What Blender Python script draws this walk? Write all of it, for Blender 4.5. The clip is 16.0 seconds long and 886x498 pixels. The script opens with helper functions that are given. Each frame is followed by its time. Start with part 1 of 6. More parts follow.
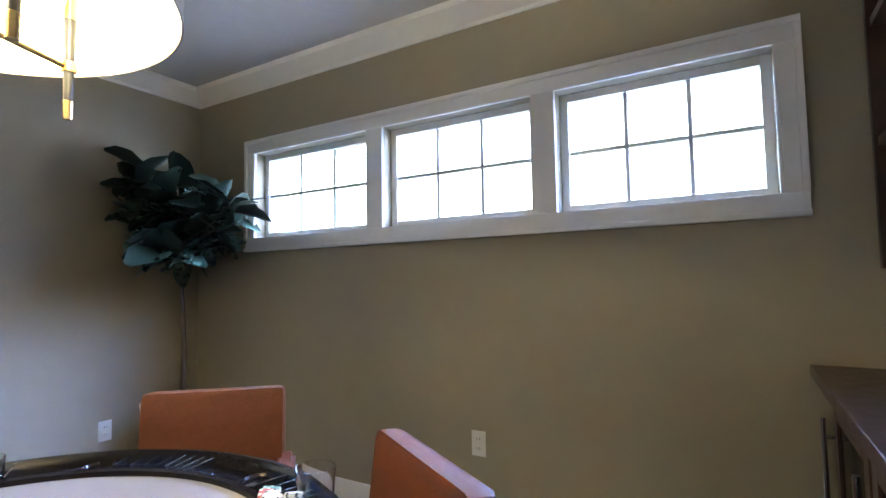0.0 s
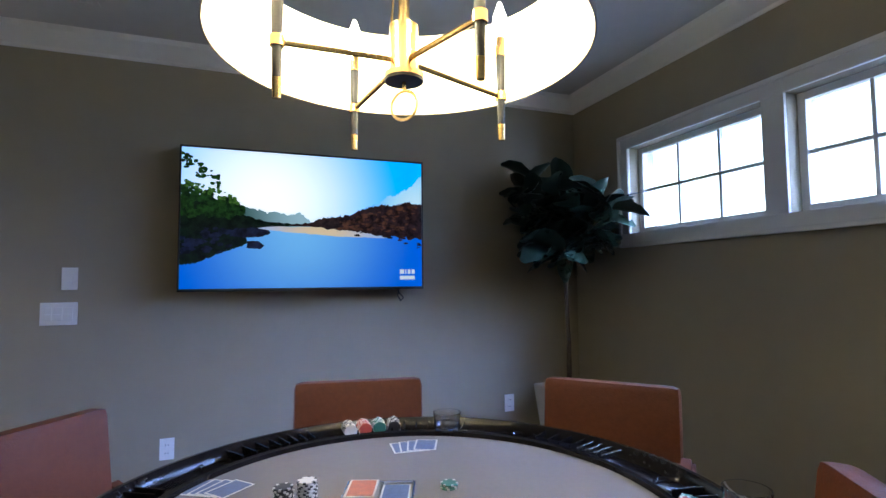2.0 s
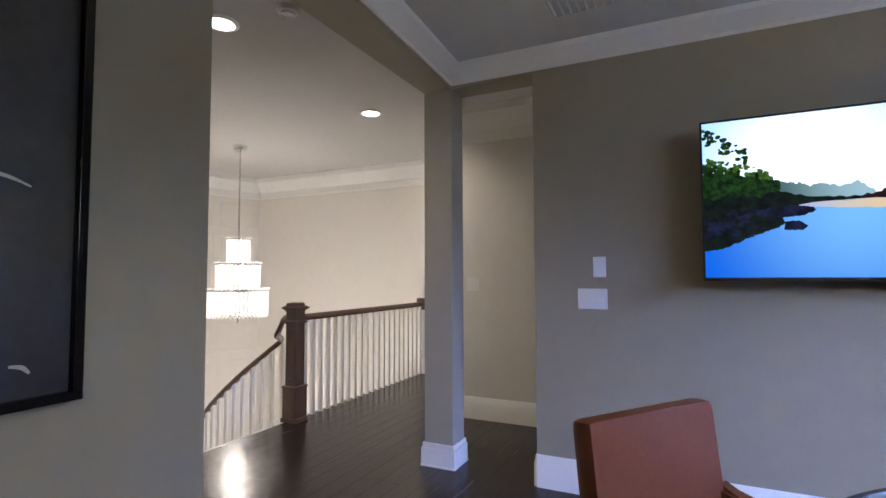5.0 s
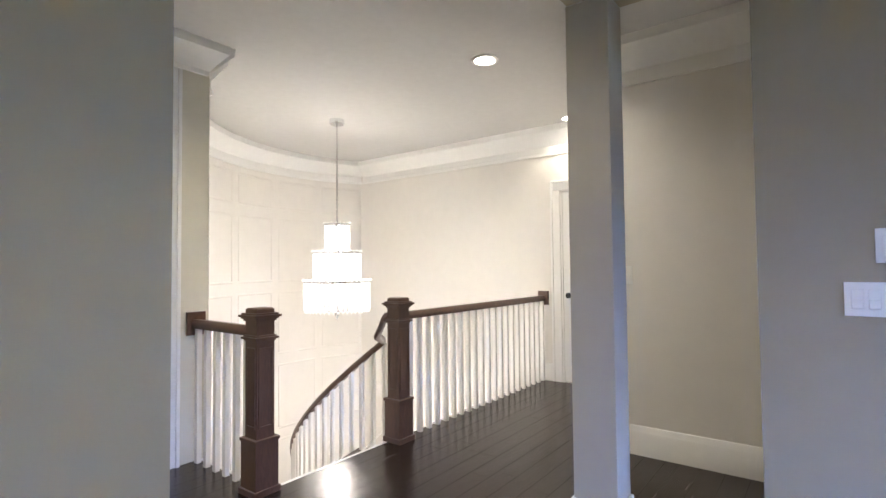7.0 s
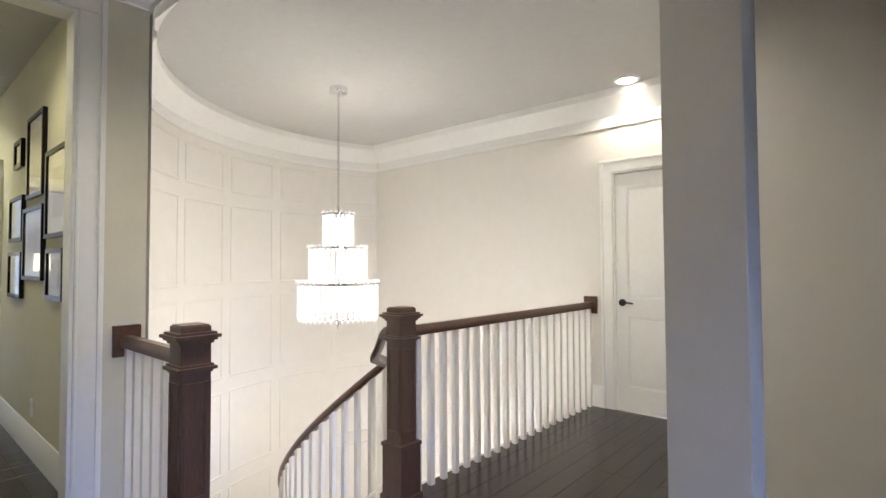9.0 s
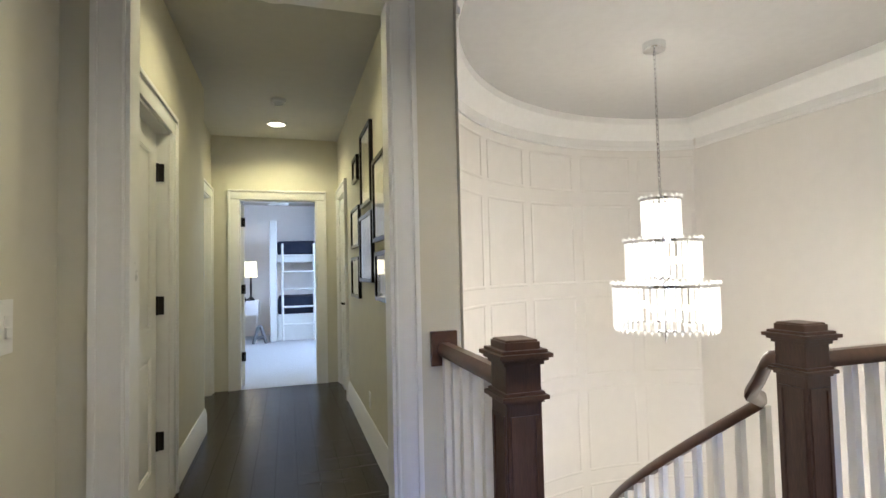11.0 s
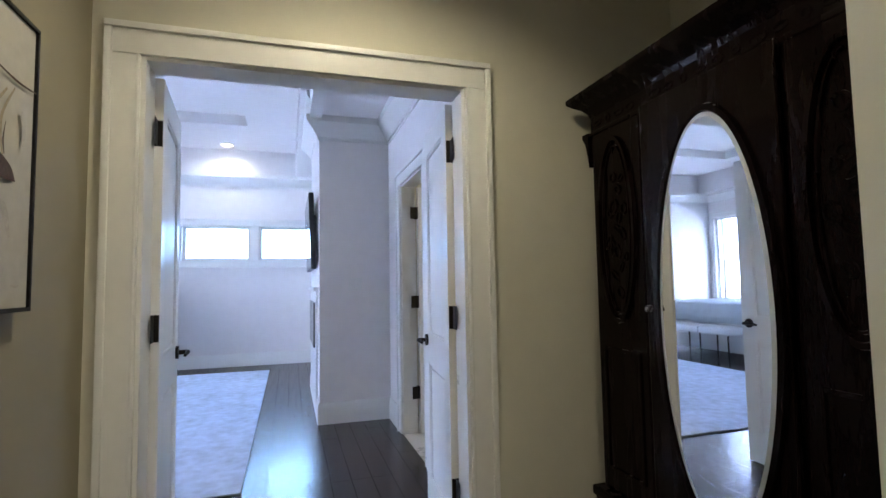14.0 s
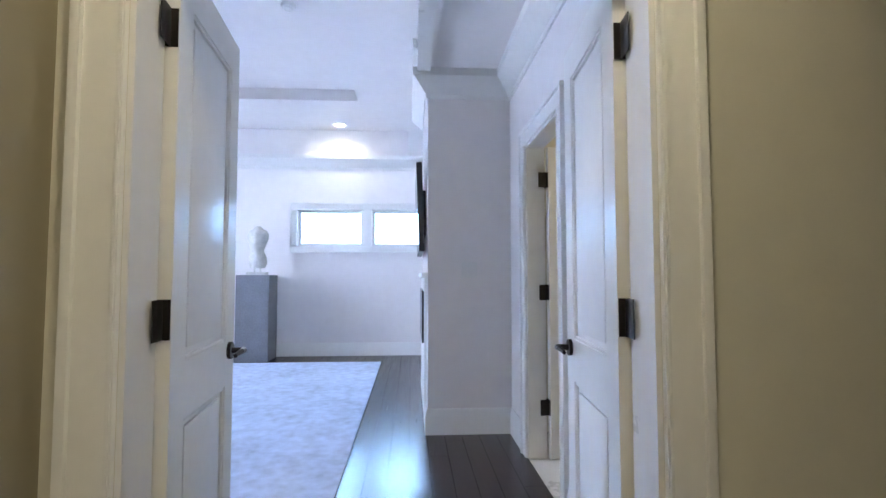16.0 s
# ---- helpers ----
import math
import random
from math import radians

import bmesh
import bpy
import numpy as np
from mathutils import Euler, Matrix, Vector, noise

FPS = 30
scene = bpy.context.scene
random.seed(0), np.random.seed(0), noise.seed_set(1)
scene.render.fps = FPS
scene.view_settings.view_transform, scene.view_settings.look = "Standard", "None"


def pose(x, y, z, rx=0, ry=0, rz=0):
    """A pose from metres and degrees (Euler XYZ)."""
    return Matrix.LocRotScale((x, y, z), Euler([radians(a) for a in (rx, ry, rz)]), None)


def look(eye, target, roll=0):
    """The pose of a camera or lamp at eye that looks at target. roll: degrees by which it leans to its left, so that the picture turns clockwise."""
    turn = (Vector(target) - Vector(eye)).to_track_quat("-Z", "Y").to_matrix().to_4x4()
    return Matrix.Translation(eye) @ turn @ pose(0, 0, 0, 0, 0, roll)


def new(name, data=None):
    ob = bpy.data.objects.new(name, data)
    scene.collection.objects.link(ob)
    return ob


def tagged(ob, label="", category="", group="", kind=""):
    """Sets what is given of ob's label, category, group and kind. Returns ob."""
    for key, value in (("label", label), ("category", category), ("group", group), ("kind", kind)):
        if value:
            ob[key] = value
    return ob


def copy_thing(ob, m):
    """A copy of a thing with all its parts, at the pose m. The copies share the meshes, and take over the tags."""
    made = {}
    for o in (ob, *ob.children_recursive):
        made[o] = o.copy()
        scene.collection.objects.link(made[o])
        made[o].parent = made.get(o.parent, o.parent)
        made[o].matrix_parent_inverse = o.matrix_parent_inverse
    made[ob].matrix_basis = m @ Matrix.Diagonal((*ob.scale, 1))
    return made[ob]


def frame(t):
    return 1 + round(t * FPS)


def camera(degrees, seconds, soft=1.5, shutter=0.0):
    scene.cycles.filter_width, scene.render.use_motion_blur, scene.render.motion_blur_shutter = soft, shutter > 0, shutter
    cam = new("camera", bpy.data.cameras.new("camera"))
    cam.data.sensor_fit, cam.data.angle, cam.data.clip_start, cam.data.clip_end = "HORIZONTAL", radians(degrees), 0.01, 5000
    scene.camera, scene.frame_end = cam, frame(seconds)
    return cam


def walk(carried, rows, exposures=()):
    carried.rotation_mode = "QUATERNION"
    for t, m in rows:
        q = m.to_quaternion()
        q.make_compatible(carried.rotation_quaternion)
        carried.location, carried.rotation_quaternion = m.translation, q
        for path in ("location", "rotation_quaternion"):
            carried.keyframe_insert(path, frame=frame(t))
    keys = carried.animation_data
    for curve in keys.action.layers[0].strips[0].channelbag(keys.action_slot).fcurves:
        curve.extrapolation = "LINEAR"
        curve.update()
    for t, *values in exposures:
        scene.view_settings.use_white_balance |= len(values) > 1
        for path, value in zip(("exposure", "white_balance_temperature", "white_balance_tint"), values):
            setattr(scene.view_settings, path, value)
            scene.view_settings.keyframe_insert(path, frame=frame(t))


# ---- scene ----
cam = camera(82.8, 16.0)
PATH = [
    (0, (0.449, 0.473, 1.268), (-0.562, 2.194, 1.391), -1.0),
    (0.5, (0.431, 0.475, 1.268), (-0.934, 1.931, 1.399), -0.9),
    (1, (0.4, 0.445, 1.278), (-1.232, 1.593, 1.404), -0.6),
    (1.5, (0.381, 0.435, 1.273), (-1.399, 1.338, 1.399), -0.6),
    (2, (0.37, 0.414, 1.27), (-1.505, 1.099, 1.394), -0.5),
    (2.5, (0.356, 0.373, 1.271), (-1.586, 0.836, 1.391), -0.4),
    (3, (0.354, 0.315, 1.28), (-1.632, 0.519, 1.391), -0.3),
    (3.5, (0.326, 0.261, 1.271), (-1.669, 0.19, 1.382), -0.4),
    (4, (0.296, 0.184, 1.271), (-1.669, -0.17, 1.375), -0.4),
    (4.5, (0.238, 0.057, 1.248), (-1.655, -0.579, 1.356), -0.4),
    (5, (0.192, -0.086, 1.248), (-1.608, -0.95, 1.354), -0.2),
    (5.2, (0.166, -0.148, 1.241), (-1.597, -1.086, 1.347), -0.1),
    (7.3, (-0.664, -0.748, 1.24), (-2.248, -1.967, 1.306), -0.6),
    (7.5, (-0.737, -0.783, 1.25), (-2.332, -1.987, 1.317), -0.5),
    (8, (-0.965, -0.932, 1.247), (-2.547, -2.156, 1.316), -0.4),
    (8.2, (-1.052, -0.995, 1.25), (-2.622, -2.233, 1.319), -0.3),
    (10.3, (-1.534, -1.602, 1.224), (-2.605, -3.29, 1.297), -1.0),
    (10.5, (-1.534, -1.687, 1.226), (-2.465, -3.456, 1.305), -1.1),
    (11, (-1.513, -1.833, 1.227), (-2.104, -3.742, 1.311), -1.3),
    (11.5, (-1.506, -2.009, 1.217), (-1.678, -3.999, 1.31), -1.4),
    (12, (-1.455, -2.125, 1.196), (-1.096, -4.09, 1.302), -1.5),
    (12.5, (-1.289, -2.268, 1.186), (-0.447, -4.079, 1.304), -1.2),
    (13, (-1.14, -2.345, 1.197), (0.064, -3.937, 1.326), -1.5),
    (13.5, (-1.048, -2.513, 1.227), (0.614, -3.619, 1.346), -1.4),
    (14, (-0.964, -2.534, 1.218), (0.945, -3.117, 1.353), -1.0),
    (14.5, (-0.865, -2.545, 1.212), (1.125, -2.702, 1.346), -0.5),
    (15, (-0.633, -2.571, 1.188), (1.359, -2.695, 1.307), -0.3),
    (15.5, (-0.424, -2.584, 1.166), (1.569, -2.707, 1.281), -0.2),
    (16, (-0.139, -2.661, 1.176), (1.854, -2.787, 1.282), 0.0),
]
EXPOSURES = [(0.0, 0.45, 6500, 10), (1.0, -0.15, 6050, 10), (1.8, -0.55, 5950, 10), (3.5, -0.72, 6000, 10), (4.0, -0.7, 6300, 12), (5.0, -0.25, 6200, 16), (7.5, 0.5, 6050, 12), (8.0, 0.42, 6000, 12), (10.5, -0.04, 6150, 10), (12.0, -0.02, 6100, 10), (13.0, 0.1, 6350, 10), (14.0, 0.08, 6300, 8), (16.0, 0.2, 6600, 8)]
walk(cam, [(t, look(eye, target, roll)) for t, eye, target, roll in PATH], EXPOSURES)

# ---- sky, sun and lamps ----
WIN = [(-2.20, -1.29), (-1.18, -0.335), (-0.225, 0.59)]
world = bpy.data.worlds.new("sky")
scene.world = world
world.use_nodes = True
wn = world.node_tree.nodes
sky = wn.new("ShaderNodeTexSky")
sky.sky_type, sky.sun_disc = "NISHITA", False
sky.sun_elevation, sky.sun_rotation = radians(48), radians(200)
world.node_tree.links.new(sky.outputs[0], wn["Background"].inputs[0])
wn["Background"].inputs[1].default_value = 0.15


def lamp(kind, name, at, energy, color, size=0.1, target=None, size_y=None, spread=None, spot=None):
    d = bpy.data.lights.new(name, kind)
    d.energy, d.color = energy, color
    if kind == "AREA":
        d.size = size
        if size_y:
            d.shape, d.size_y = "RECTANGLE", size_y
        if spread:
            d.spread = radians(spread)
    elif kind == "SUN":
        d.angle = radians(size)
    else:
        d.shadow_soft_size = size
    if spot:
        d.spot_size, d.spot_blend = radians(spot), 0.6
    ob = new(name, d)
    ob.matrix_world = look(at, target) if target else pose(*at)
    return ob


WARM, DAY, TUNG = (1.0, 0.89, 0.70), (0.55, 0.72, 1.0), (1.0, 0.91, 0.78)
lamp("SUN", "sun", (0, 0, 20), 2.5, (1.0, 0.95, 0.88), 0.5, target=(4.0, 8.0, 0))
lamp("AREA", "kids_room_daylight", (-2.9, -9.9, 1.6), 110, DAY, 1.2, target=(-1.0, -10.2, 0.4), size_y=1.3)
# daylight of the sky entering the three high windows
for (a, b), e, aim in zip(WIN, (125, 38, 38), ((-2.8, 0.7, -0.45), (-2.7, 0.3, -0.95), (-2.2, 0.1, -1.2))):
    lamp("AREA", "window_daylight", ((a + b) / 2, 2.93, 1.86), e, (0.30, 0.445, 1.0), (b - a) - 0.02, target=aim, size_y=0.46, spread=78 if a < -2 else 88)
# electric lamps
for a in range(4):
    c, s2 = math.cos(a * math.pi / 2 + 0.35), math.sin(a * math.pi / 2 + 0.35)
    lamp("POINT", "pendant_bulb_light", (-0.54 + 0.235 * c, 0.67 + 0.235 * s2, 1.815), 12, (1.0, 0.86, 0.58), 0.02)
for z, e in ((1.53, 18), (1.25, 27), (0.95, 38)):
    lamp("POINT", "crystal_chandelier_light", (-3.9, -4.6, z), e, TUNG, 0.09)
CANS = [(0.25, -2.75, 2.715), (-1.83, -2.49, 2.715), (-3.58, -2.62, 2.715), (-5.33, -2.72, 2.715), (-1.42, -7.07, 2.715), (-1.45, -4.60, 2.715)]
for (x, y, z), e in zip(CANS, (37, 48, 80, 24, 42, 30)):
    lamp("SPOT", "downlight_beam", (x, y, z - 0.015), e, (1.0, 0.90, 0.52) if y < -4.4 else (1.0, 0.88, 0.62) if x > 0 else WARM, 0.05, target=(x, y, 0), spot=150)
lamp("SPOT", "bedroom_downlight_beam", (7.04, -1.63, 3.325), 30, (0.9, 0.95, 1.0), 0.05, target=(7.06, -1.63, 0), spot=150)
lamp("POINT", "bath_light", (2.6, -4.6, 2.2), 12, WARM, 0.1)
lamp("POINT", "kids_lamp_light", (-0.86, -11.75, 1.35), 2.5, WARM, 0.06)
# unseen fill lamp added below the landing, in place of foyer windows
lamp("POINT", "foyer_fill_light", (-4.3, -3.9, -1.2), 60, (1.0, 0.94, 0.86), 0.3)

# ---- materials ----


def node(nt, kind, **inputs):
    n = nt.nodes.new(kind)
    for k, v in inputs.items():
        n.inputs[k.replace("_", " ")].default_value = v
    return n


def mat(name, col, rough=0.5, metal=0.0, var=0.10, scale=3.0, bump=0.06, bscale=90.0, coat=0.0, stretch=(1, 1, 1), rnd=0.0,
        emit=0.0, trans=0.0, alpha=1.0, spec=0.5, bdist=0.002):
    m = bpy.data.materials.new(name)
    m.use_nodes = True
    nt = m.node_tree
    p = nt.nodes["Principled BSDF"]
    p.inputs["Roughness"].default_value, p.inputs["Metallic"].default_value = rough, metal
    p.inputs["Coat Weight"].default_value = coat
    p.inputs["Transmission Weight"].default_value, p.inputs["Alpha"].default_value = trans, alpha
    p.inputs["Specular IOR Level"].default_value = spec
    tc = nt.nodes.new("ShaderNodeTexCoord")
    mp = nt.nodes.new("ShaderNodeMapping")
    mp.inputs["Scale"].default_value = stretch
    nt.links.new(tc.outputs["Object"], mp.inputs["Vector"])
    n1 = node(nt, "ShaderNodeTexNoise", Scale=scale, Detail=6.0, Roughness=0.6)
    n2 = node(nt, "ShaderNodeTexNoise", Scale=scale * 11, Detail=3.0)
    for n in (n1, n2):
        nt.links.new(mp.outputs[0], n.inputs["Vector"])
    add = nt.nodes.new("ShaderNodeMath")
    add.operation = "ADD"
    nt.links.new(n1.outputs[0], add.inputs[0])
    nt.links.new(n2.outputs[0], add.inputs[1])
    val = add
    if rnd:
        oi = nt.nodes.new("ShaderNodeObjectInfo")
        ma = nt.nodes.new("ShaderNodeMath")
        ma.operation = "MULTIPLY_ADD"
        ma.inputs[1].default_value = rnd
        nt.links.new(oi.outputs["Random"], ma.inputs[0])
        nt.links.new(add.outputs[0], ma.inputs[2])
        val = ma
    mr = nt.nodes.new("ShaderNodeMapRange")
    mr.inputs["From Min"].default_value, mr.inputs["From Max"].default_value = 0.6, 1.4 + rnd
    mr.inputs["To Min"].default_value, mr.inputs["To Max"].default_value = 1 - var, 1 + var
    nt.links.new(val.outputs[0], mr.inputs["Value"])
    sc = nt.nodes.new("ShaderNodeVectorMath")
    sc.operation = "SCALE"
    sc.inputs[0].default_value = col
    nt.links.new(mr.outputs[0], sc.inputs["Scale"])
    nt.links.new(sc.outputs[0], p.inputs["Base Color"])
    rr = nt.nodes.new("ShaderNodeMapRange")
    rr.inputs["From Min"].default_value, rr.inputs["From Max"].default_value = 0.3, 0.7
    rr.inputs["To Min"].default_value, rr.inputs["To Max"].default_value = rough * 0.85, min(1, rough * 1.18)
    nt.links.new(n1.outputs[0], rr.inputs["Value"])
    nt.links.new(rr.outputs[0], p.inputs["Roughness"])
    if bump:
        n3 = node(nt, "ShaderNodeTexNoise", Scale=bscale, Detail=4.0)
        nt.links.new(mp.outputs[0], n3.inputs["Vector"])
        b = node(nt, "ShaderNodeBump", Strength=bump, Distance=bdist)
        nt.links.new(n3.outputs[0], b.inputs["Height"])
        nt.links.new(b.outputs[0], p.inputs["Normal"])
    if emit:
        p.inputs["Emission Color"].default_value = (*col, 1)
        p.inputs["Emission Strength"].default_value = emit
    return m


WALL = mat("greige wall paint", (0.312, 0.274, 0.192), 0.75, var=0.04, scale=0.8, bump=0.12, bscale=220)
WALLH = mat("cream wall paint", (0.63, 0.60, 0.49), 0.7, var=0.04, scale=0.8, bump=0.12, bscale=220)
WALLS = mat("warm white wall paint", (0.72, 0.69, 0.64), 0.65, var=0.03, scale=0.8, bump=0.1, bscale=220)
WALLB = mat("cool white wall paint", (0.82, 0.785, 0.765), 0.7, var=0.03, scale=0.8, bump=0.1, bscale=220)
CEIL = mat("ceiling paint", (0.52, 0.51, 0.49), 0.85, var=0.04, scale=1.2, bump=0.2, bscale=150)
TRIM = mat("white semi gloss trim paint", (0.80, 0.79, 0.76), 0.32, var=0.03, scale=2, bump=0.04, bscale=60)
PLANK = mat("dark stained oak", (0.022, 0.014, 0.011), 0.24, var=0.35, scale=2.2, bump=0.05, bscale=40, stretch=(0.6, 9, 9), rnd=0.5, spec=0.33)
WOOD = mat("dark walnut stain", (0.046, 0.020, 0.012), 0.33, var=0.45, scale=3, bump=0.2, bscale=30, stretch=(7, 7, 0.7), coat=0.15)
NEWELW = mat("brown newel stain", (0.085, 0.042, 0.025), 0.36, var=0.45, scale=3, bump=0.2, bscale=30, stretch=(7, 7, 0.7), coat=0.15)
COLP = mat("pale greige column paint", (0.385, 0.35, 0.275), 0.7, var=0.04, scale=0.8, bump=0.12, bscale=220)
RAILW = mat("brown rail stain", (0.085, 0.040, 0.023), 0.32, var=0.35, scale=3, bump=0.12, bscale=30, coat=0.2)
ARMW = mat("carved mahogany", (0.0045, 0.0018, 0.0017), 0.26, var=0.5, scale=4, bump=0.06, bscale=26, stretch=(6, 6, 0.8), spec=0.08)
LEATHER = mat("cognac leather", (0.108, 0.032, 0.011), 0.5, var=0.16, scale=5, bump=0.35, bscale=140, spec=0.2)
FELT = mat("pale grey felt", (0.225, 0.212, 0.212), 0.95, var=0.04, scale=6, bump=0.3, bscale=500, spec=0.1)
BLACKL = mat("black lacquer", (0.009, 0.008, 0.008), 0.15, var=0.3, scale=8, bump=0.03, bscale=50, spec=0.22)
STEEL = mat("polished steel", (0.75, 0.76, 0.78), 0.16, metal=1.0, var=0.05, bump=0)
BRASS = mat("brushed brass", (0.75, 0.53, 0.22), 0.25, metal=1.0, var=0.08, bump=0.05, bscale=200)
BRONZE = mat("oil rubbed bronze", (0.018, 0.014, 0.012), 0.36, metal=0.6, var=0.3, bump=0.1)
BLACKP = mat("black plastic", (0.012, 0.012, 0.014), 0.35, var=0.2, bump=0.05)
PLATE = mat("white plastic", (0.78, 0.77, 0.74), 0.35, var=0.02, bump=0)
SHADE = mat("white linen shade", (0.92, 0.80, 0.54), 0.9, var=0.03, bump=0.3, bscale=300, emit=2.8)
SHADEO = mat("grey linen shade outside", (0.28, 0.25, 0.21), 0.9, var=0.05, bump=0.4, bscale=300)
BULB = mat("glowing bulb", (1.0, 0.88, 0.70), 0.3, var=0, bump=0, emit=25)
CANL = mat("downlight lens", (1.0, 0.90, 0.76), 0.4, var=0, bump=0, emit=16)
LEAF = mat("fiddle leaf", (0.016, 0.031, 0.019), 0.30, var=0.5, scale=9, bump=0.5, bscale=35, rnd=0.8, spec=0.45)
BARK = mat("grey brown bark", (0.07, 0.052, 0.04), 0.85, var=0.4, scale=12, bump=0.8, bscale=60, stretch=(1, 1, 0.3))
POT = mat("off white ceramic planter", (0.55, 0.54, 0.50), 0.6, var=0.08, scale=4, bump=0.2, bscale=90)
SOIL = mat("dark soil", (0.03, 0.022, 0.016), 0.95, var=0.5, scale=30, bump=1.0, bscale=60, bdist=0.01)
GLASS = mat("window glass", (1, 1, 1), 0.02, var=0, bump=0, trans=1.0)
MIRROR = mat("silvered mirror", (0.92, 0.93, 0.94), 0.015, metal=1.0, var=0, bump=0)
# pale, mostly diffuse colour stands in for window light caught in the bevel
MIRRE = mat("mirror bevel with painted glint", (0.86, 0.89, 0.93), 0.15, metal=0.3, var=0, bump=0)
CARPET = mat("pale carpet", (0.62, 0.63, 0.66), 0.98, var=0.08, scale=20, bump=0.9, bscale=300, spec=0.05, bdist=0.006)
RUGM = mat("mottled grey blue rug", (0.50, 0.57, 0.71), 0.95, var=0.30, scale=1.0, bump=0.8, bscale=260, spec=0.05, bdist=0.004)
STONE = mat("dark grey stone", (0.20, 0.205, 0.22), 0.7, var=0.2, scale=5, bump=0.3, bscale=60)
PALEST = mat("weathered pale stone", (0.62, 0.60, 0.55), 0.85, var=0.3, scale=14, bump=0.8, bscale=30, bdist=0.008)
NAVY = mat("navy bedding", (0.012, 0.016, 0.035), 0.9, var=0.3, scale=10, bump=0.5, bscale=40)
LINEN = mat("pale blue linen", (0.52, 0.58, 0.64), 0.9, var=0.12, scale=7, bump=0.6, bscale=60, bdist=0.006)
WLINEN = mat("white linen", (0.74, 0.74, 0.75), 0.9, var=0.06, scale=7, bump=0.5, bscale=60, bdist=0.006)
CANVAS = mat("off white canvas", (0.52, 0.49, 0.43), 0.85, var=0.10, scale=3, bump=0.4, bscale=400)
INK = mat("dark brown brush paint", (0.060, 0.034, 0.024), 0.7, var=0.8, scale=14, bump=0.3)
WASH = mat("tan wash paint", (0.36, 0.30, 0.215), 0.8, var=0.35, scale=9, bump=0.2)
PALEW = mat("grey wash paint", (0.455, 0.42, 0.36), 0.8, var=0.25, scale=7, bump=0.2)
MATW = mat("picture mount board", (0.70, 0.68, 0.62), 0.8, var=0.02, bump=0.05)
TILE = mat("pale floor tile", (0.62, 0.60, 0.56), 0.3, var=0.06)
# emits weakly by itself, in place of bulb light caught in the crystal
CRYSTAL = mat("self-glowing crystal", (0.95, 0.93, 0.88), 0.08, var=0.05, bump=0, trans=0.35, emit=0.35)
CHIPW = mat("white clay", (0.72, 0.70, 0.66), 0.5, var=0.05)
CHIPR = mat("red clay", (0.42, 0.07, 0.05), 0.5, var=0.1)
CHIPG = mat("green clay", (0.03, 0.14, 0.10), 0.5, var=0.1)
CHIPK = mat("black clay", (0.015, 0.015, 0.018), 0.5, var=0.1)
CARDB = mat("blue card back", (0.10, 0.14, 0.26), 0.4, var=0.5, scale=60, bump=0)
CARDO = mat("orange card back", (0.50, 0.16, 0.08), 0.4, var=0.4, scale=60, bump=0)
WATERG = mat("clear tumbler glass", (1, 1, 1), 0.02, var=0, bump=0, trans=1.0)

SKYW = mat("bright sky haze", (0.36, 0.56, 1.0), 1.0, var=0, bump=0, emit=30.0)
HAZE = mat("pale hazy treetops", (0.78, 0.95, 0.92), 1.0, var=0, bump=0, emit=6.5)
SKYE = mat("blue sky beyond the far bedroom windows", (0.34, 0.60, 1.0), 1.0, var=0, bump=0, emit=92.0)
SKYB = mat("bright sky haze beyond the bedroom", (0.57, 0.685, 1.0), 1.0, var=0, bump=0, emit=60.0)

# ---- mesh helpers ----


def box(bm, x0, x1, y0, y1, z0, z1, bev=0.0, m=None):
    vs = [bm.verts.new((x, y, z)) for x in (x0, x1) for y in (y0, y1) for z in (z0, z1)]
    fs = [bm.faces.new([vs[i] for i in f]) for f in ((0, 1, 3, 2), (4, 6, 7, 5), (0, 4, 5, 1), (2, 3, 7, 6), (0, 2, 6, 4), (1, 5, 7, 3))]
    if bev:
        es = list({e for f in fs for e in f.edges})
        r = bmesh.ops.bevel(bm, geom=es, offset=bev, segments=2, affect="EDGES", profile=0.6)
        vs = list({v for f in r["faces"] for v in f.verts} | {v for v in vs if v.is_valid})
    if m is not None:
        bmesh.ops.transform(bm, matrix=m, verts=[v for v in vs if v.is_valid])
    return bm


def ring_pts(c, r, n, ax=(1, 0, 0), ay=(0, 1, 0)):
    c, ax, ay = Vector(c), Vector(ax), Vector(ay)
    return [c + r * (math.cos(2 * math.pi * i / n) * ax + math.sin(2 * math.pi * i / n) * ay) for i in range(n)]


def rod(bm, p0, p1, r0, r1=None, n=10, caps=True):
    r1 = r0 if r1 is None else r1
    p0, p1 = Vector(p0), Vector(p1)
    d = (p1 - p0).normalized()
    ax = d.cross(Vector((0, 0, 1)) if abs(d.z) < 0.9 else Vector((1, 0, 0))).normalized()
    ay = d.cross(ax)
    a = [bm.verts.new(p) for p in ring_pts(p0, r0, n, ax, ay)]
    b = [bm.verts.new(p) for p in ring_pts(p1, r1, n, ax, ay)]
    for i in range(n):
        bm.faces.new((a[i], a[(i + 1) % n], b[(i + 1) % n], b[i]))
    if caps:
        bm.faces.new(a[::-1])
        bm.faces.new(b)
    return bm


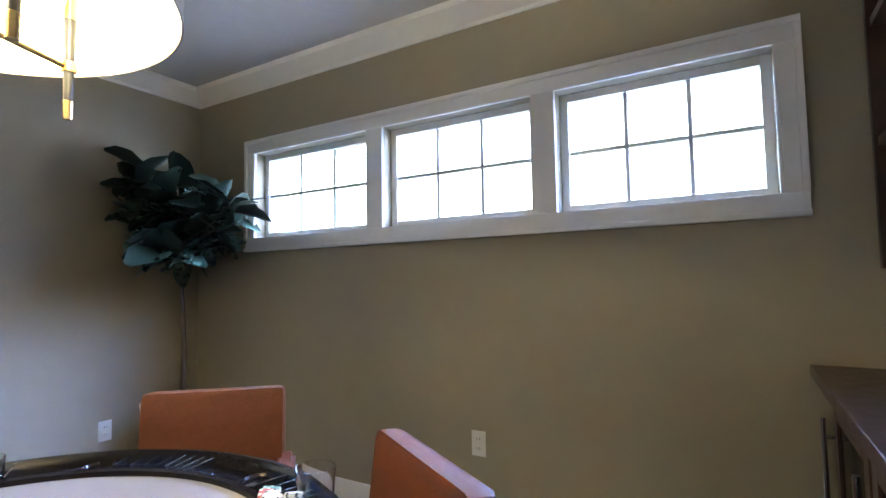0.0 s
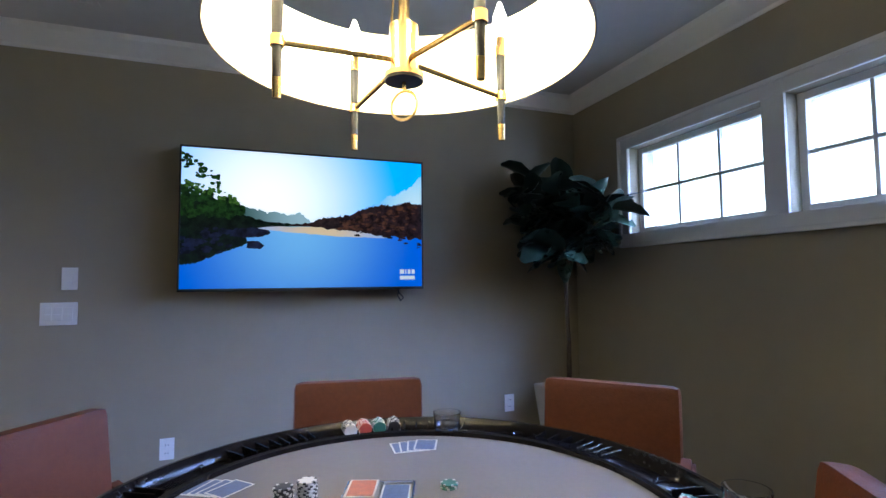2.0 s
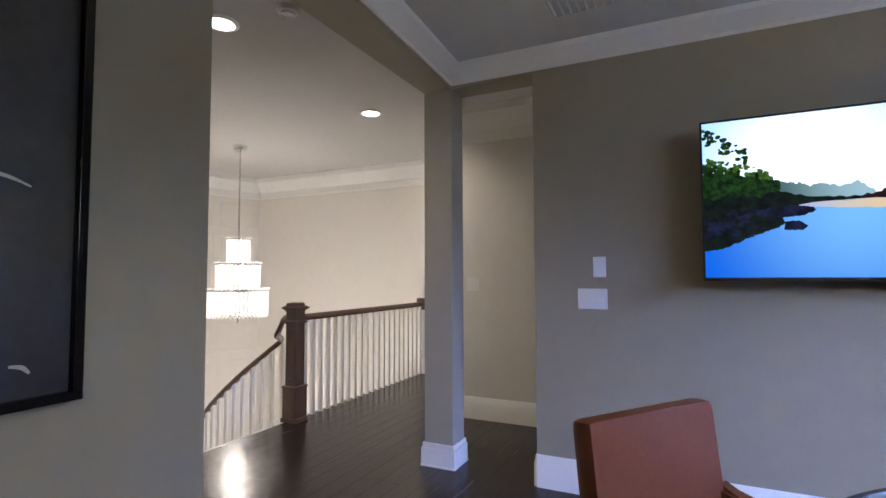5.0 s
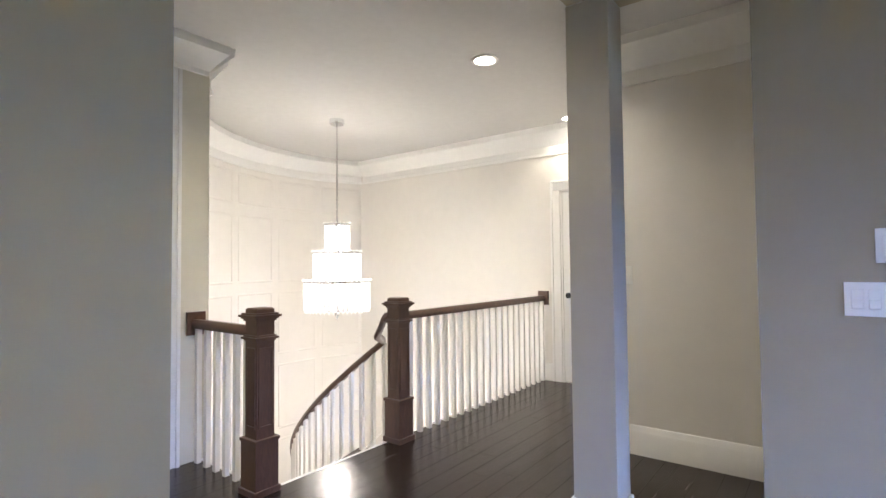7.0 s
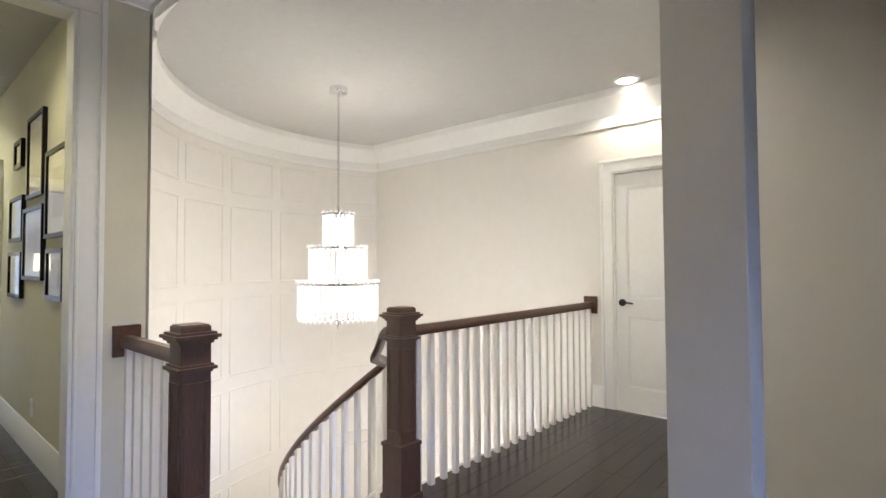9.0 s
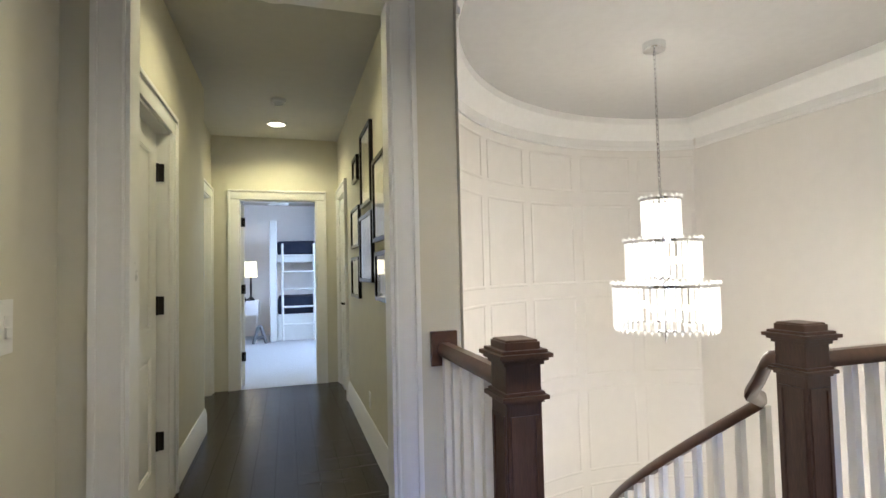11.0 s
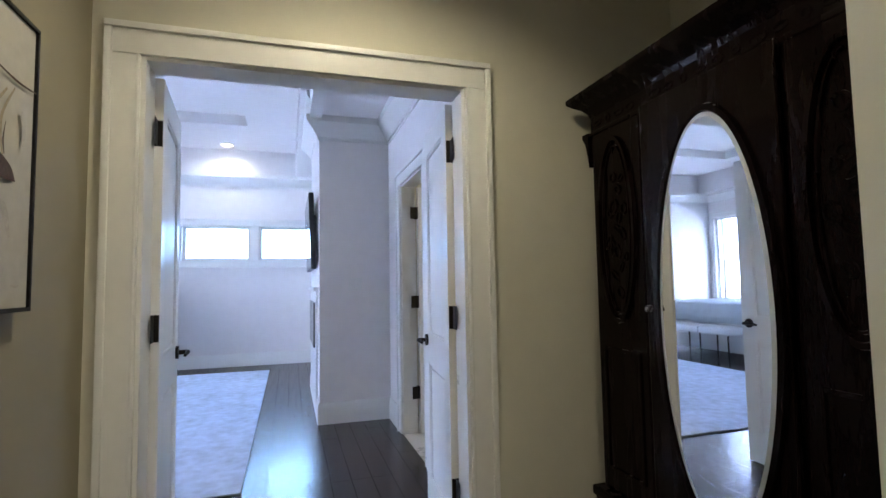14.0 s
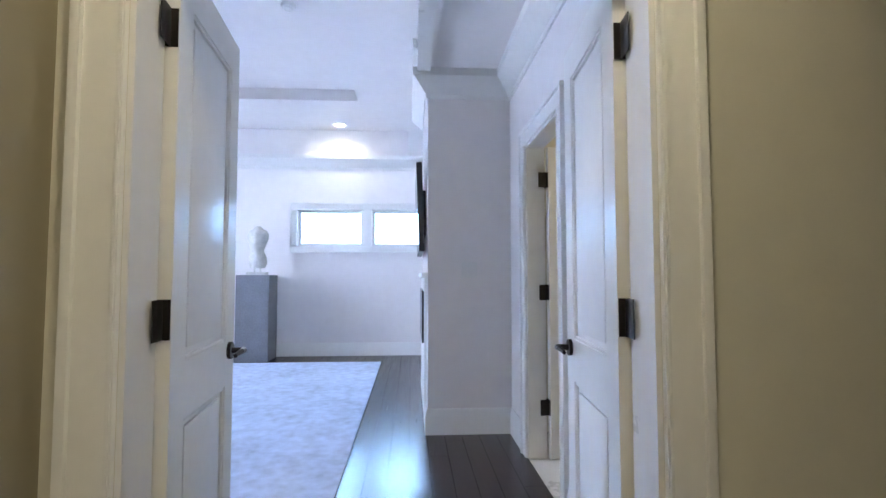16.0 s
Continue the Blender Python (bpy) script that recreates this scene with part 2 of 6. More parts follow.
def lathe(bm, prof, c=(0, 0, 0), n=32, closed=False, a0=0.0, a1=2 * math.pi):
    full = abs(a1 - a0 - 2 * math.pi) < 1e-6
    cnt = n if full else n + 1
    rings = [[bm.verts.new((c[0] + r * math.cos(a0 + (a1 - a0) * i / n), c[1] + r * math.sin(a0 + (a1 - a0) * i / n), c[2] + z)) for i in range(cnt)]
             for r, z in prof]
    pairs = list(zip(rings, rings[1:])) + ([(rings[-1], rings[0])] if closed else [])
    for ra, rb in pairs:
        for i in range(n):
            j = (i + 1) % cnt
            try:
                bm.faces.new((ra[i], ra[j], rb[j], rb[i]))
            except ValueError:
                pass
    return bm


def sweep(bm, prof, pts, side, closed_prof=True):
    """Profile of (out, up) pairs swept along points that lie level; side gives the outward direction, one for each point."""
    rings = []
    for p, s in zip(pts, side):
        p, s = Vector(p), Vector(s)
        rings.append([bm.verts.new(p + s * u + Vector((0, 0, w))) for u, w in prof])
    n = len(prof)
    for a, b in zip(rings, rings[1:]):
        for i in range(n if closed_prof else n - 1):
            bm.faces.new((a[i], a[(i + 1) % n], b[(i + 1) % n], b[i]))
    if closed_prof:
        bm.faces.new(rings[0][::-1])
        bm.faces.new(rings[-1])
    return bm


def mesh_of(name, bm, material, smooth=False):
    bmesh.ops.recalc_face_normals(bm, faces=bm.faces)
    me = bpy.data.meshes.new(name)
    bm.to_mesh(me)
    bm.free()
    me.materials.append(material)
    if smooth:
        me.polygons.foreach_set("use_smooth", [True] * len(me.polygons))
        me.set_sharp_from_angle(angle=radians(smooth if smooth is not True else 40))
    return me


def part(name, bm, material, parent=None, label="", smooth=False, at=None):
    ob = new(name, mesh_of(name, bm, material, smooth))
    if parent is not None:
        ob.parent = parent
    if at is not None:
        ob.matrix_basis = at
    if label:
        tagged(ob, label)
    return ob


def thing(name, label, category, group="", at=None, kind=""):
    ob = new(name)
    ob.empty_display_size = 0.1
    if at is not None:
        ob.matrix_basis = at
    return tagged(ob, label, category, group, kind)


def struct(name, bm, material, label, category, smooth=False):
    return tagged(part(name, bm, material, None, "", smooth), label, category, "", "structure")


def NB():
    return bmesh.new()


def wall(name, label, x0, x1, y0, y1, z0, z1, material, holes=()):
    """A wall block; holes are (from, to, bottom, top) along its longer side."""
    bm = NB()
    along_x = (x1 - x0) > (y1 - y0)
    a, b = (x0, x1) if along_x else (y0, y1)

    def blk(p, q, lo, hi):
        if q - p > 1e-4 and hi - lo > 1e-4:
            box(bm, p, q, y0, y1, lo, hi) if along_x else box(bm, x0, x1, p, q, lo, hi)
    cur = a
    for p, q, lo, hi in sorted(holes):
        blk(cur, p, z0, z1)
        blk(p, q, z0, lo)
        blk(p, q, hi, z1)
        cur = q
    blk(cur, b, z0, z1)
    return struct(name, bm, material, label, "wall")


CROWN = [(0, 0), (0.012, 0), (0.016, 0.03), (0.03, 0.045), (0.06, 0.085), (0.10, 0.13), (0.115, 0.145), (0.12, 0.20), (0, 0.20)]
BASE = [(0, 0), (0.018, 0), (0.018, 0.142), (0.013, 0.152), (0.011, 0.175), (0.005, 0.188), (0, 0.188)]
H = 2.73


def run(name, prof, pts, side, label, z, material=None, cat="trim"):
    pts = [(x, y, z) for x, y in pts]
    return struct(name, sweep(NB(), prof, pts, [(sx, sy, 0) for sx, sy in side]), material or TRIM, label, cat, 30)


def crown(pts, side, z=H - 0.20, prof=CROWN):
    return run("trim_crown", prof, pts, side, "white painted crown moulding under the ceiling", z)


def base(pts, side, z=0.0):
    return run("baseboard", BASE, pts, side, "tall white painted baseboard along the wall", z, cat="baseboard")


def casing(name, axis, plane, out, a, b, top, w=0.105, bottom=0.0, sill=False):
    """Door or window casing on the plane, facing out (+1 or -1): legs, head and a back band."""
    ob = thing(name, "white painted moulded casing round an opening", "casing", kind="structure")

    def bx(bm, p, q, lo, hi, t0, t1):
        c = sorted((plane + out * t0, plane + out * t1))
        if axis == "x":
            box(bm, c[0], c[1], p, q, lo, hi, 0.003)
        else:
            box(bm, p, q, c[0], c[1], lo, hi, 0.003)
    for nm, p, q in (("casing_leg", a - w, a), ("casing_leg", b, b + w)):
        bm = NB()
        bx(bm, p, q, bottom, top - 0.001, 0.0, 0.018)
        if p < a - w / 2:
            bx(bm, p - 0.001, p + 0.022, bottom, top + w - 0.023, 0.0, 0.03)
            bx(bm, q - 0.014, q - 0.004, bottom, top, 0.016, 0.021)
        else:
            bx(bm, q - 0.022, q + 0.001, bottom, top + w - 0.023, 0.0, 0.03)
            bx(bm, p + 0.004, p + 0.014, bottom, top, 0.016, 0.021)
        part(nm, bm, TRIM, ob, smooth=30)
    bm = NB()
    bx(bm, a - w + 0.022, b + w - 0.022, top, top + w - 0.001, 0.0, 0.018)
    bx(bm, a - w - 0.001, b + w + 0.001, top + w - 0.022, top + w + 0.001, 0.0, 0.03)
    part("casing_head", bm, TRIM, ob, smooth=30)
    if sill:
        bm = NB()
        bx(bm, a - w, b + w, bottom - w, bottom, 0.0, 0.018)
        bx(bm, a - w - 0.001, b + w + 0.001, bottom - w - 0.001, bottom - w + 0.022, 0.0, 0.03)
        part("casing_sill", bm, TRIM, ob, smooth=30)
    return ob


def jamb(name, axis, p0, p1, a, b, top, t=0.014):
    """The lining of an opening through a wall that lies between p0 and p1."""
    ob = thing(name, "white painted door jamb lining the opening", "jamb", kind="structure")
    for lo, hi, z0, z1, nm in ((a, a + t, 0, top - t, "jamb_side"), (b - t, b, 0, top - t, "jamb_side"), (a, b, top - t, top, "jamb_head")):
        bm = NB()
        if axis == "x":
            box(bm, p0, p1, lo, hi, z0, z1)
        else:
            box(bm, lo, hi, p0, p1, z0, z1)
        part(nm, bm, TRIM, ob)
    return ob

# ---- floors and ceilings ----
bm = NB()
for r in ((-5.57, 1.3, -3.2, 2.63), (-2.2, 1.13, -4.33, -3.2), (-2.07, -0.62, -7.65, -4.33), (1.13, 7.65, -3.42, 3.4)):
    box(bm, r[0], r[1], r[2], r[3], -0.28, -0.019)
floor = struct("floor", bm, PLANK, "dark stained hardwood floor on the upper storey", "floor")
bm = NB()
box(bm, -3.1, -0.3, -12.7, -7.65, -0.1, -0.004)
struct("floor_carpet", bm, CARPET, "pale wall-to-wall carpet in the children's bedroom", "floor")
bm = NB()
box(bm, 1.9, 3.65, -5.6, -3.42, -0.1, -0.004)
struct("floor_tile", bm, TILE, "pale tiled bathroom floor", "floor")
bm = NB()
box(bm, -5.6, -2.0, -6.4, -3.15, -3.1, -3.0)
struct("floor_foyer", bm, PLANK, "dark hardwood floor of the foyer below", "floor")
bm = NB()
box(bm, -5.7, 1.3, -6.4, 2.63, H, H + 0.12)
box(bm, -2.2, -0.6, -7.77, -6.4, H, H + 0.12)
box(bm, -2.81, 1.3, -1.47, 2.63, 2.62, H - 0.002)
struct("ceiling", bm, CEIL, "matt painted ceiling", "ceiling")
bm = NB()
box(bm, 1.13, 3.65, -3.42, -2.78, H, H + 0.12)
for r in ((1.13, 7.4, -2.78, -2.62), (1.13, 7.4, 3.1, 3.4), (1.13, 1.4, -2.62, 3.1), (7.34, 7.4, -2.62, 3.1), (5.35, 7.4, -3.42, -2.78)):
    box(bm, r[0], r[1], r[2], r[3], 2.95, 3.34)
for r in ((1.4, 7.34, -2.62, -1.99), (1.4, 7.34, 2.5, 3.1), (1.4, 2.3, -1.99, 2.5), (6.05, 7.34, -1.99, 2.5)):
    box(bm, r[0], r[1], r[2], r[3], 3.34, 3.48)
box(bm, 1.13, 7.6, -3.42, 3.55, 3.48, 3.58)
struct("ceiling_tray", bm, WALLB, "stepped white tray ceiling of the main bedroom", "ceiling")
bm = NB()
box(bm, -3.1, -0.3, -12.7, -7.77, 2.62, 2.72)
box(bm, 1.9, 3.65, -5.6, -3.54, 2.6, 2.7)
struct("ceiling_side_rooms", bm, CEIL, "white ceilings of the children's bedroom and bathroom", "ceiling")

# ---- walls ----
wall("wall_window", "greige wall with a band of three high windows", -2.92, 1.42, 2.63, 2.83, 0, H, WALL, [(a, b, 1.555, 2.10) for a, b in WIN])
wall("wall_television", "greige wall behind the television", -2.92, -2.80, -0.905, 2.63, 0, H, WALL)
wall("wall_bar", "greige wall behind the bar cabinet", 1.30, 1.42, -1.46, 2.63, 0, H, WALL)
wall("wall_painting", "thick greige wall between the game room and the vestibule", -0.84, 1.30, -1.875, -1.35, 0, H, WALL)
hdr = wall("wall_header_south", "greige header beam over the opening to the landing", -2.813, -0.84, -1.66, -1.46, 2.49, H, WALL)
for v in hdr.data.vertices:
    if v.co.y > -1.5:
        v.co.y += 0.055 * (v.co.x + 2.813)
wall("wall_header_west", "greige header beam over the passage", -2.985, -2.80, -1.462, -0.905, 2.49, H, WALL)
# the paler WALLS paint brightens this wall in place of a passage light
wall("wall_passage", "passage back wall, painted paler in place of light", -4.07, -3.95, -1.95, 0.6, 0, H, WALLS, [(-0.88, -0.12, 0, 2.04)])
wall("wall_passage_end", "pale greige wall closing the passage", -4.07, -2.92, 0.6, 0.72, 0, H, WALLH)
wall("wall_landing_north", "pale greige wall along the landing", -5.57, -4.07, -1.95, -1.83, 0, H, WALLS)
wall("wall_landing_west", "warm white wall of the stair hall with a door", -5.69, -5.57, -6.2, -1.83, -3.0, H, WALLS, [(-2.95, -2.19, 0, 2.04)])
wall("wall_portal", "cream wall with the cased opening to the hallway", -2.25, -0.72, -4.10, -3.97, 0, H, WALLH, [(-1.95, -0.935, 0, 2.43)])
wall("wall_switch", "cream wall end beside the armoire alcove", -0.72, -0.55, -3.97, -3.17, 0, H, WALLH)
wall("wall_alcove", "cream wall behind the armoire", -0.70, 1.0, -4.45, -4.33, 0, H, WALLH)
wall("wall_alcove_side", "cream wall closing the alcove", -0.70, -0.58, -4.33, -3.97, 0, H, WALLH)
wall("wall_double_door", "cream wall with the double door to the main bedroom", 1.0, 1.13, -4.45, -1.875, 0, 3.3, WALLH, [(-3.24, -2.03, 0, 2.04)])
wall("wall_bedroom_west", "cool white bedroom wall", 1.13 - 0.10, 1.13, -1.83, 3.4, 0, 3.5, WALLB)
wall("wall_hall_left", "cream hallway wall with a panelled door", -0.88, -0.76, -6.2, -4.10, 0, H, WALLH, [(-4.97, -4.21, 0, 2.04)])
wall("wall_hall_left_end", "cream hallway wall near its end", -0.74, -0.62, -7.65, -6.2, 0, H, WALLH, [(-7.50, -6.74, 0, 2.04)])
wall("wall_hall_right", "cream hallway wall with framed pictures", -2.19, -2.07, -7.65, -4.10, 0, H, WALLH, [(-7.52, -6.86, 0, 2.04)])
wall("wall_hall_end", "cream wall with the door to the children's bedroom", -2.25, -0.55, -7.77, -7.65, 0, H, WALLH, [(-1.827, -1.01, 0, 2.04)])
wall("wall_kids_back", "grey white wall of the children's bedroom", -3.1, -0.3, -12.7, -12.6, 0, 2.7, WALLB)
wall("wall_kids_left", "grey white wall of the children's bedroom", -0.4, -0.3, -12.6, -7.77, 0, 2.7, WALLB)
wall("wall_kids_right", "grey white wall of the children's bedroom", -3.1, -3.0, -12.6, -7.77, 0, 2.7, WALLB)
wall("wall_bedroom_south", "cool white bedroom wall with the bathroom door", 1.13, 3.65, -3.54, -3.42, 0, 3.5, WALLB, [(2.37, 3.13, 0, 2.04)])
wall("wall_bedroom_south_end", "cool white bedroom wall beyond the chimney breast", 5.35, 7.57, -3.54, -3.42, 0, 3.5, WALLB)
wall("wall_chimney_breast", "cool white chimney breast with a fireplace", 3.65, 5.35, -3.54, -2.787, 0, 3.33, WALLB)
wall("wall_bedroom_east", "cool white bedroom wall with high windows", 7.40, 7.57, -3.42, 3.4, 0, 3.5, WALLB, [(-3.06, -2.07, 1.615, 2.16), (-1.945, -0.975, 1.615, 2.16)])
wall("wall_bedroom_north", "cool white bedroom wall with tall windows", 1.03, 7.57, 3.4, 3.56, 0, 3.5, WALLB, [(3.05, 4.15, 0.75, 2.45), (4.85, 5.95, 0.75, 2.45), (6.15, 7.25, 0.75, 2.45)])
wall("wall_bath_back", "cream bathroom wall", 1.8, 3.75, -5.7, -5.6, 0, 2.7, WALLH)
wall("wall_bath_left", "cream bathroom wall", 1.8, 1.9, -5.6, -3.54, 0, 2.7, WALLH)
wall("wall_bath_right", "cream bathroom wall", 3.65, 3.75, -5.6, -3.54, 0, 2.7, WALLH)
wall("wall_foyer_north", "warm white foyer wall below the landing", -5.57, -2.0, -3.15, -3.05, -3.0, -0.28, WALLS)
wall("wall_foyer_east", "warm white foyer wall below the hallway", -2.10, -2.0, -4.2, -3.15, -3.0, -0.28, WALLS)

# curved stair wall with panel mouldings
CX, CY, CR = -4.55, -4.0, 2.27
A0, A1 = radians(-117.5), radians(-0.5)
struct("wall_stair_curve", lathe(NB(), [(CR, -3.0), (CR, H), (CR + 0.12, H), (CR + 0.12, -3.0)], (CX, CY, 0), 60, True, A0, A1), WALLS,
       "curved warm white panelled wall of the stair hall", "wall", 30)
mould = thing("trim_panels", "white applied panel mouldings on the curved stair wall", "trim", kind="structure")
for row in ((1.98, 2.36), (1.06, 1.86), (0.14, 0.94), (-0.80, 0.02), (-1.75, -0.92)):
    for k in range(7):
        a, b = A0 + (k + 0.07) * (A1 - A0) / 7, A0 + (k + 0.93) * (A1 - A0) / 7
        bm = NB()
        for lo, hi, p, q, n in ((row[0], row[0] + 0.028, a, b, 10), (row[1] - 0.028, row[1], a, b, 10)):
            lathe(bm, [(CR - 0.0005, lo), (CR - 0.0055, lo + 0.009), (CR - 0.0055, hi - 0.009), (CR - 0.0005, hi)], (CX, CY, 0), n, False, p, q)
        for m in (a + 0.006, b - 0.006):
            box(bm, CR - 0.0055, CR + 0.002, -0.014, 0.014, row[0] + 0.029, row[1] - 0.029, 0.004, Matrix.Translation((CX, CY, 0)) @ pose(0, 0, 0, 0, 0, math.degrees(m)))
        part("panel_moulding", bm, WALLS, mould, smooth=30)
CROWN2 = [(0, 0), (0.02, 0), (0.022, 0.035), (0.010, 0.04), (0.010, 0.10), (0.03, 0.12), (0.06, 0.16), (0.11, 0.22), (0.13, 0.24), (0.135, 0.30), (0, 0.30)]
n = 48
pts = [(CX + CR * math.cos(A0 + (A1 - A0) * i / n), CY + CR * math.sin(A0 + (A1 - A0) * i / n)) for i in range(n + 1)]
crown(pts, [(-math.cos(A0 + (A1 - A0) * i / n), -math.sin(A0 + (A1 - A0) * i / n)) for i in range(n + 1)], H - 0.30, CROWN2)
crown([(-5.57, -5.98), (-5.57, -1.95)], [(1, 0.3), (1, -1)], H - 0.30, CROWN2)
crown([(-5.57, -1.95), (-3.95, -1.95)], [(1, -1), (1, -1)], H - 0.30, CROWN2)
crown([(-3.95, -1.95), (-3.95, 0.6)], [(1, -1), (1, -1)], H - 0.30, CROWN2)
# game room crown
loop = [(-2.80, -1.458), (-2.80, 2.63), (1.30, 2.63), (1.30, -1.35), (-0.84, -1.35), (-2.80, -1.458)]
CROWN3 = [(u * 0.82, w * 0.55) for u, w in CROWN]
crown(loop, [(1, 1), (1, -1), (-1, -1), (-1, 1), (0, 1), (1, 1)], 2.51, CROWN3)
crown([(-2.23, -3.97), (-0.72, -3.97)], [(-0.9, 1), (-1, 1)])
crown([(-2.25, -4.12), (-2.25, -3.97)], [(-1, 0), (-1, 1)])
crown([(-0.72, -3.97), (-0.72, -3.17)], [(-1, 1), (-1, 1)])
# bedroom crown
crown([(3.65, -3.42), (3.65, -2.787)], [(-1, 1), (-1, 1)], H - 0.2)
crown([(3.65, -3.42), (1.13, -3.42)], [(-1, 1), (1, 1)], H - 0.2)
crown([(3.65, -2.787), (5.35, -2.787), (5.35, -3.42), (7.4, -3.42), (7.4, 3.4), (1.13, 3.4), (1.13, -2.78)],
      [(-1, 1), (1, 1), (1, 1), (-1, 1), (-1, -1), (1, -1), (1, 1)], 2.76)
bm = NB()
box(bm, 1.13, 3.66, -2.80, -2.70, 2.70, 2.99)
struct("trim_corridor_beam", bm, TRIM, "white trim beam at the edge of the lower bedroom ceiling", "trim")
# baseboards
base([(-2.80, -0.905), (-2.80, 2.63)], [(1, 0), (1, -1)])
base([(-2.80, 2.63), (0.64, 2.63)], [(1, -1), (0, -1)])
base([(-2.92, -0.905), (-2.80, -0.905)], [(0, -1), (0.3, -1)])
base([(-0.84, -1.35), (1.3, -1.35)], [(-1, 1), (0, 1)])
base([(-0.84, -1.875), (-0.84, -1.35)], [(-1, -1), (-1, 1)])
base([(-0.84, -1.875), (1.0, -1.875)], [(-1, -1), (-1, -1)])
base([(-3.95, -1.95), (-3.95, -0.99)], [(1, -1), (1, 0)])
base([(-3.95, -0.01), (-3.95, 0.6)], [(1, 0), (1, -1)])
base([(-5.57, -1.95), (-3.95, -1.95)], [(1, -1), (1, -1)])
base([(-5.57, -3.15), (-5.57, -3.06)], [(1, 0), (1, 0)])
base([(-0.72, -3.97), (-0.72, -3.17)], [(-1, 1), (-1, 1)])
base([(-0.72, -3.17), (-0.55, -3.17)], [(-1, 1), (0, 1)])
base([(-0.58, -4.33), (1.0, -4.33)], [(0, 1), (-1, 1)])
base([(1.0, -4.33), (1.0, -3.35)], [(-1, 1), (-1, 0)])
base([(-0.88, -5.08), (-0.88, -6.2)], [(-1, 0), (-1, 0)])
base([(-0.74, -6.2), (-0.74, -6.63)], [(-1, 0), (-1, 0)])
base([(-2.07, -4.10), (-2.07, -6.75)], [(1, 0), (1, 0)])
base([(3.65, -3.42), (3.65, -2.787)], [(-1, 1), (-1, 1)])
base([(3.65, -2.787), (5.35, -2.787), (5.35, -3.42), (7.4, -3.42), (7.4, 3.4), (1.13, 3.4), (1.13, -1.9)],
     [(-1, 1), (1, 1), (1, 1), (-1, 1), (-1, -1), (1, -1), (1, 0)])
base([(3.65, -3.42), (3.24, -3.42)], [(-1, 1), (0, 1)])
base([(2.26, -3.42), (1.13, -3.42)], [(0, 1), (1, 1)])
# casings and jambs
casing("trim_portal_casing", "y", -3.97, 1, -1.95, -0.935, 2.43, 0.11)
jamb("trim_portal_jamb", "y", -4.10, -3.97, -1.95, -0.935, 2.43)
casing("trim_double_door_casing", "x", 1.0, -1, -3.24, -2.03, 2.04, 0.11)
casing("trim_double_door_casing_inside", "x", 1.13, 1, -3.24, -2.03, 2.04, 0.10)
jamb("trim_double_door_jamb", "x", 1.0, 1.13, -3.24, -2.03, 2.04)
casing("trim_hall_door_casing", "x", -0.88, -1, -4.97, -4.21, 2.04)
jamb("trim_hall_door_jamb", "x", -0.88, -0.76, -4.97, -4.21, 2.04)
casing("trim_hall_far_left_casing", "x", -0.74, -1, -7.50, -6.74, 2.04)
jamb("trim_hall_far_left_jamb", "x", -0.74, -0.62, -7.50, -6.74, 2.04)
casing("trim_hall_far_right_casing", "x", -2.07, 1, -7.52, -6.86, 2.04)
jamb("trim_hall_far_right_jamb", "x", -2.19, -2.07, -7.52, -6.86, 2.04)
casing("trim_hall_end_casing", "y", -7.65, 1, -1.827, -1.01, 2.04)
jamb("trim_hall_end_jamb", "y", -7.77, -7.65, -1.827, -1.01, 2.04)
casing("trim_bath_casing", "y", -3.42, 1, 2.37, 3.13, 2.04)
jamb("trim_bath_jamb", "y", -3.54, -3.42, 2.37, 3.13, 2.04)
casing("trim_landing_door_casing", "x", -5.57, 1, -2.95, -2.19, 2.04)
jamb("trim_landing_door_jamb", "x", -5.69, -5.57, -2.95, -2.19, 2.04)
casing("trim_passage_casing", "x", -3.95, 1, -0.88, -0.12, 2.04)
jamb("trim_passage_jamb", "x", -4.07, -3.95, -0.88, -0.12, 2.04)
bm = NB()
box(bm, -0.74, -0.72, -3.31, -3.17, 0.188, H - 0.2, 0.003)
box(bm, -0.746, -0.74, -3.185, -3.172, 0.188, H - 0.2)
struct("trim_wall_end", bm, TRIM, "white painted board covering the wall's end", "trim")

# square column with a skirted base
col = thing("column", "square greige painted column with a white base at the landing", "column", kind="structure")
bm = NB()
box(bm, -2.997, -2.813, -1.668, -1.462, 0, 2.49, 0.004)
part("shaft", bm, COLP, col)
bm = NB()
for g, z0, z1 in ((0.022, 0, 0.012), (0.018, 0.012, 0.118), (0.011, 0.118, 0.150)):
    box(bm, -2.997 - g, -2.813 + g, -1.668 - g, -1.462 + g, z0, z1, 0.002)
part("column_base", bm, TRIM, col, "white moulded base")


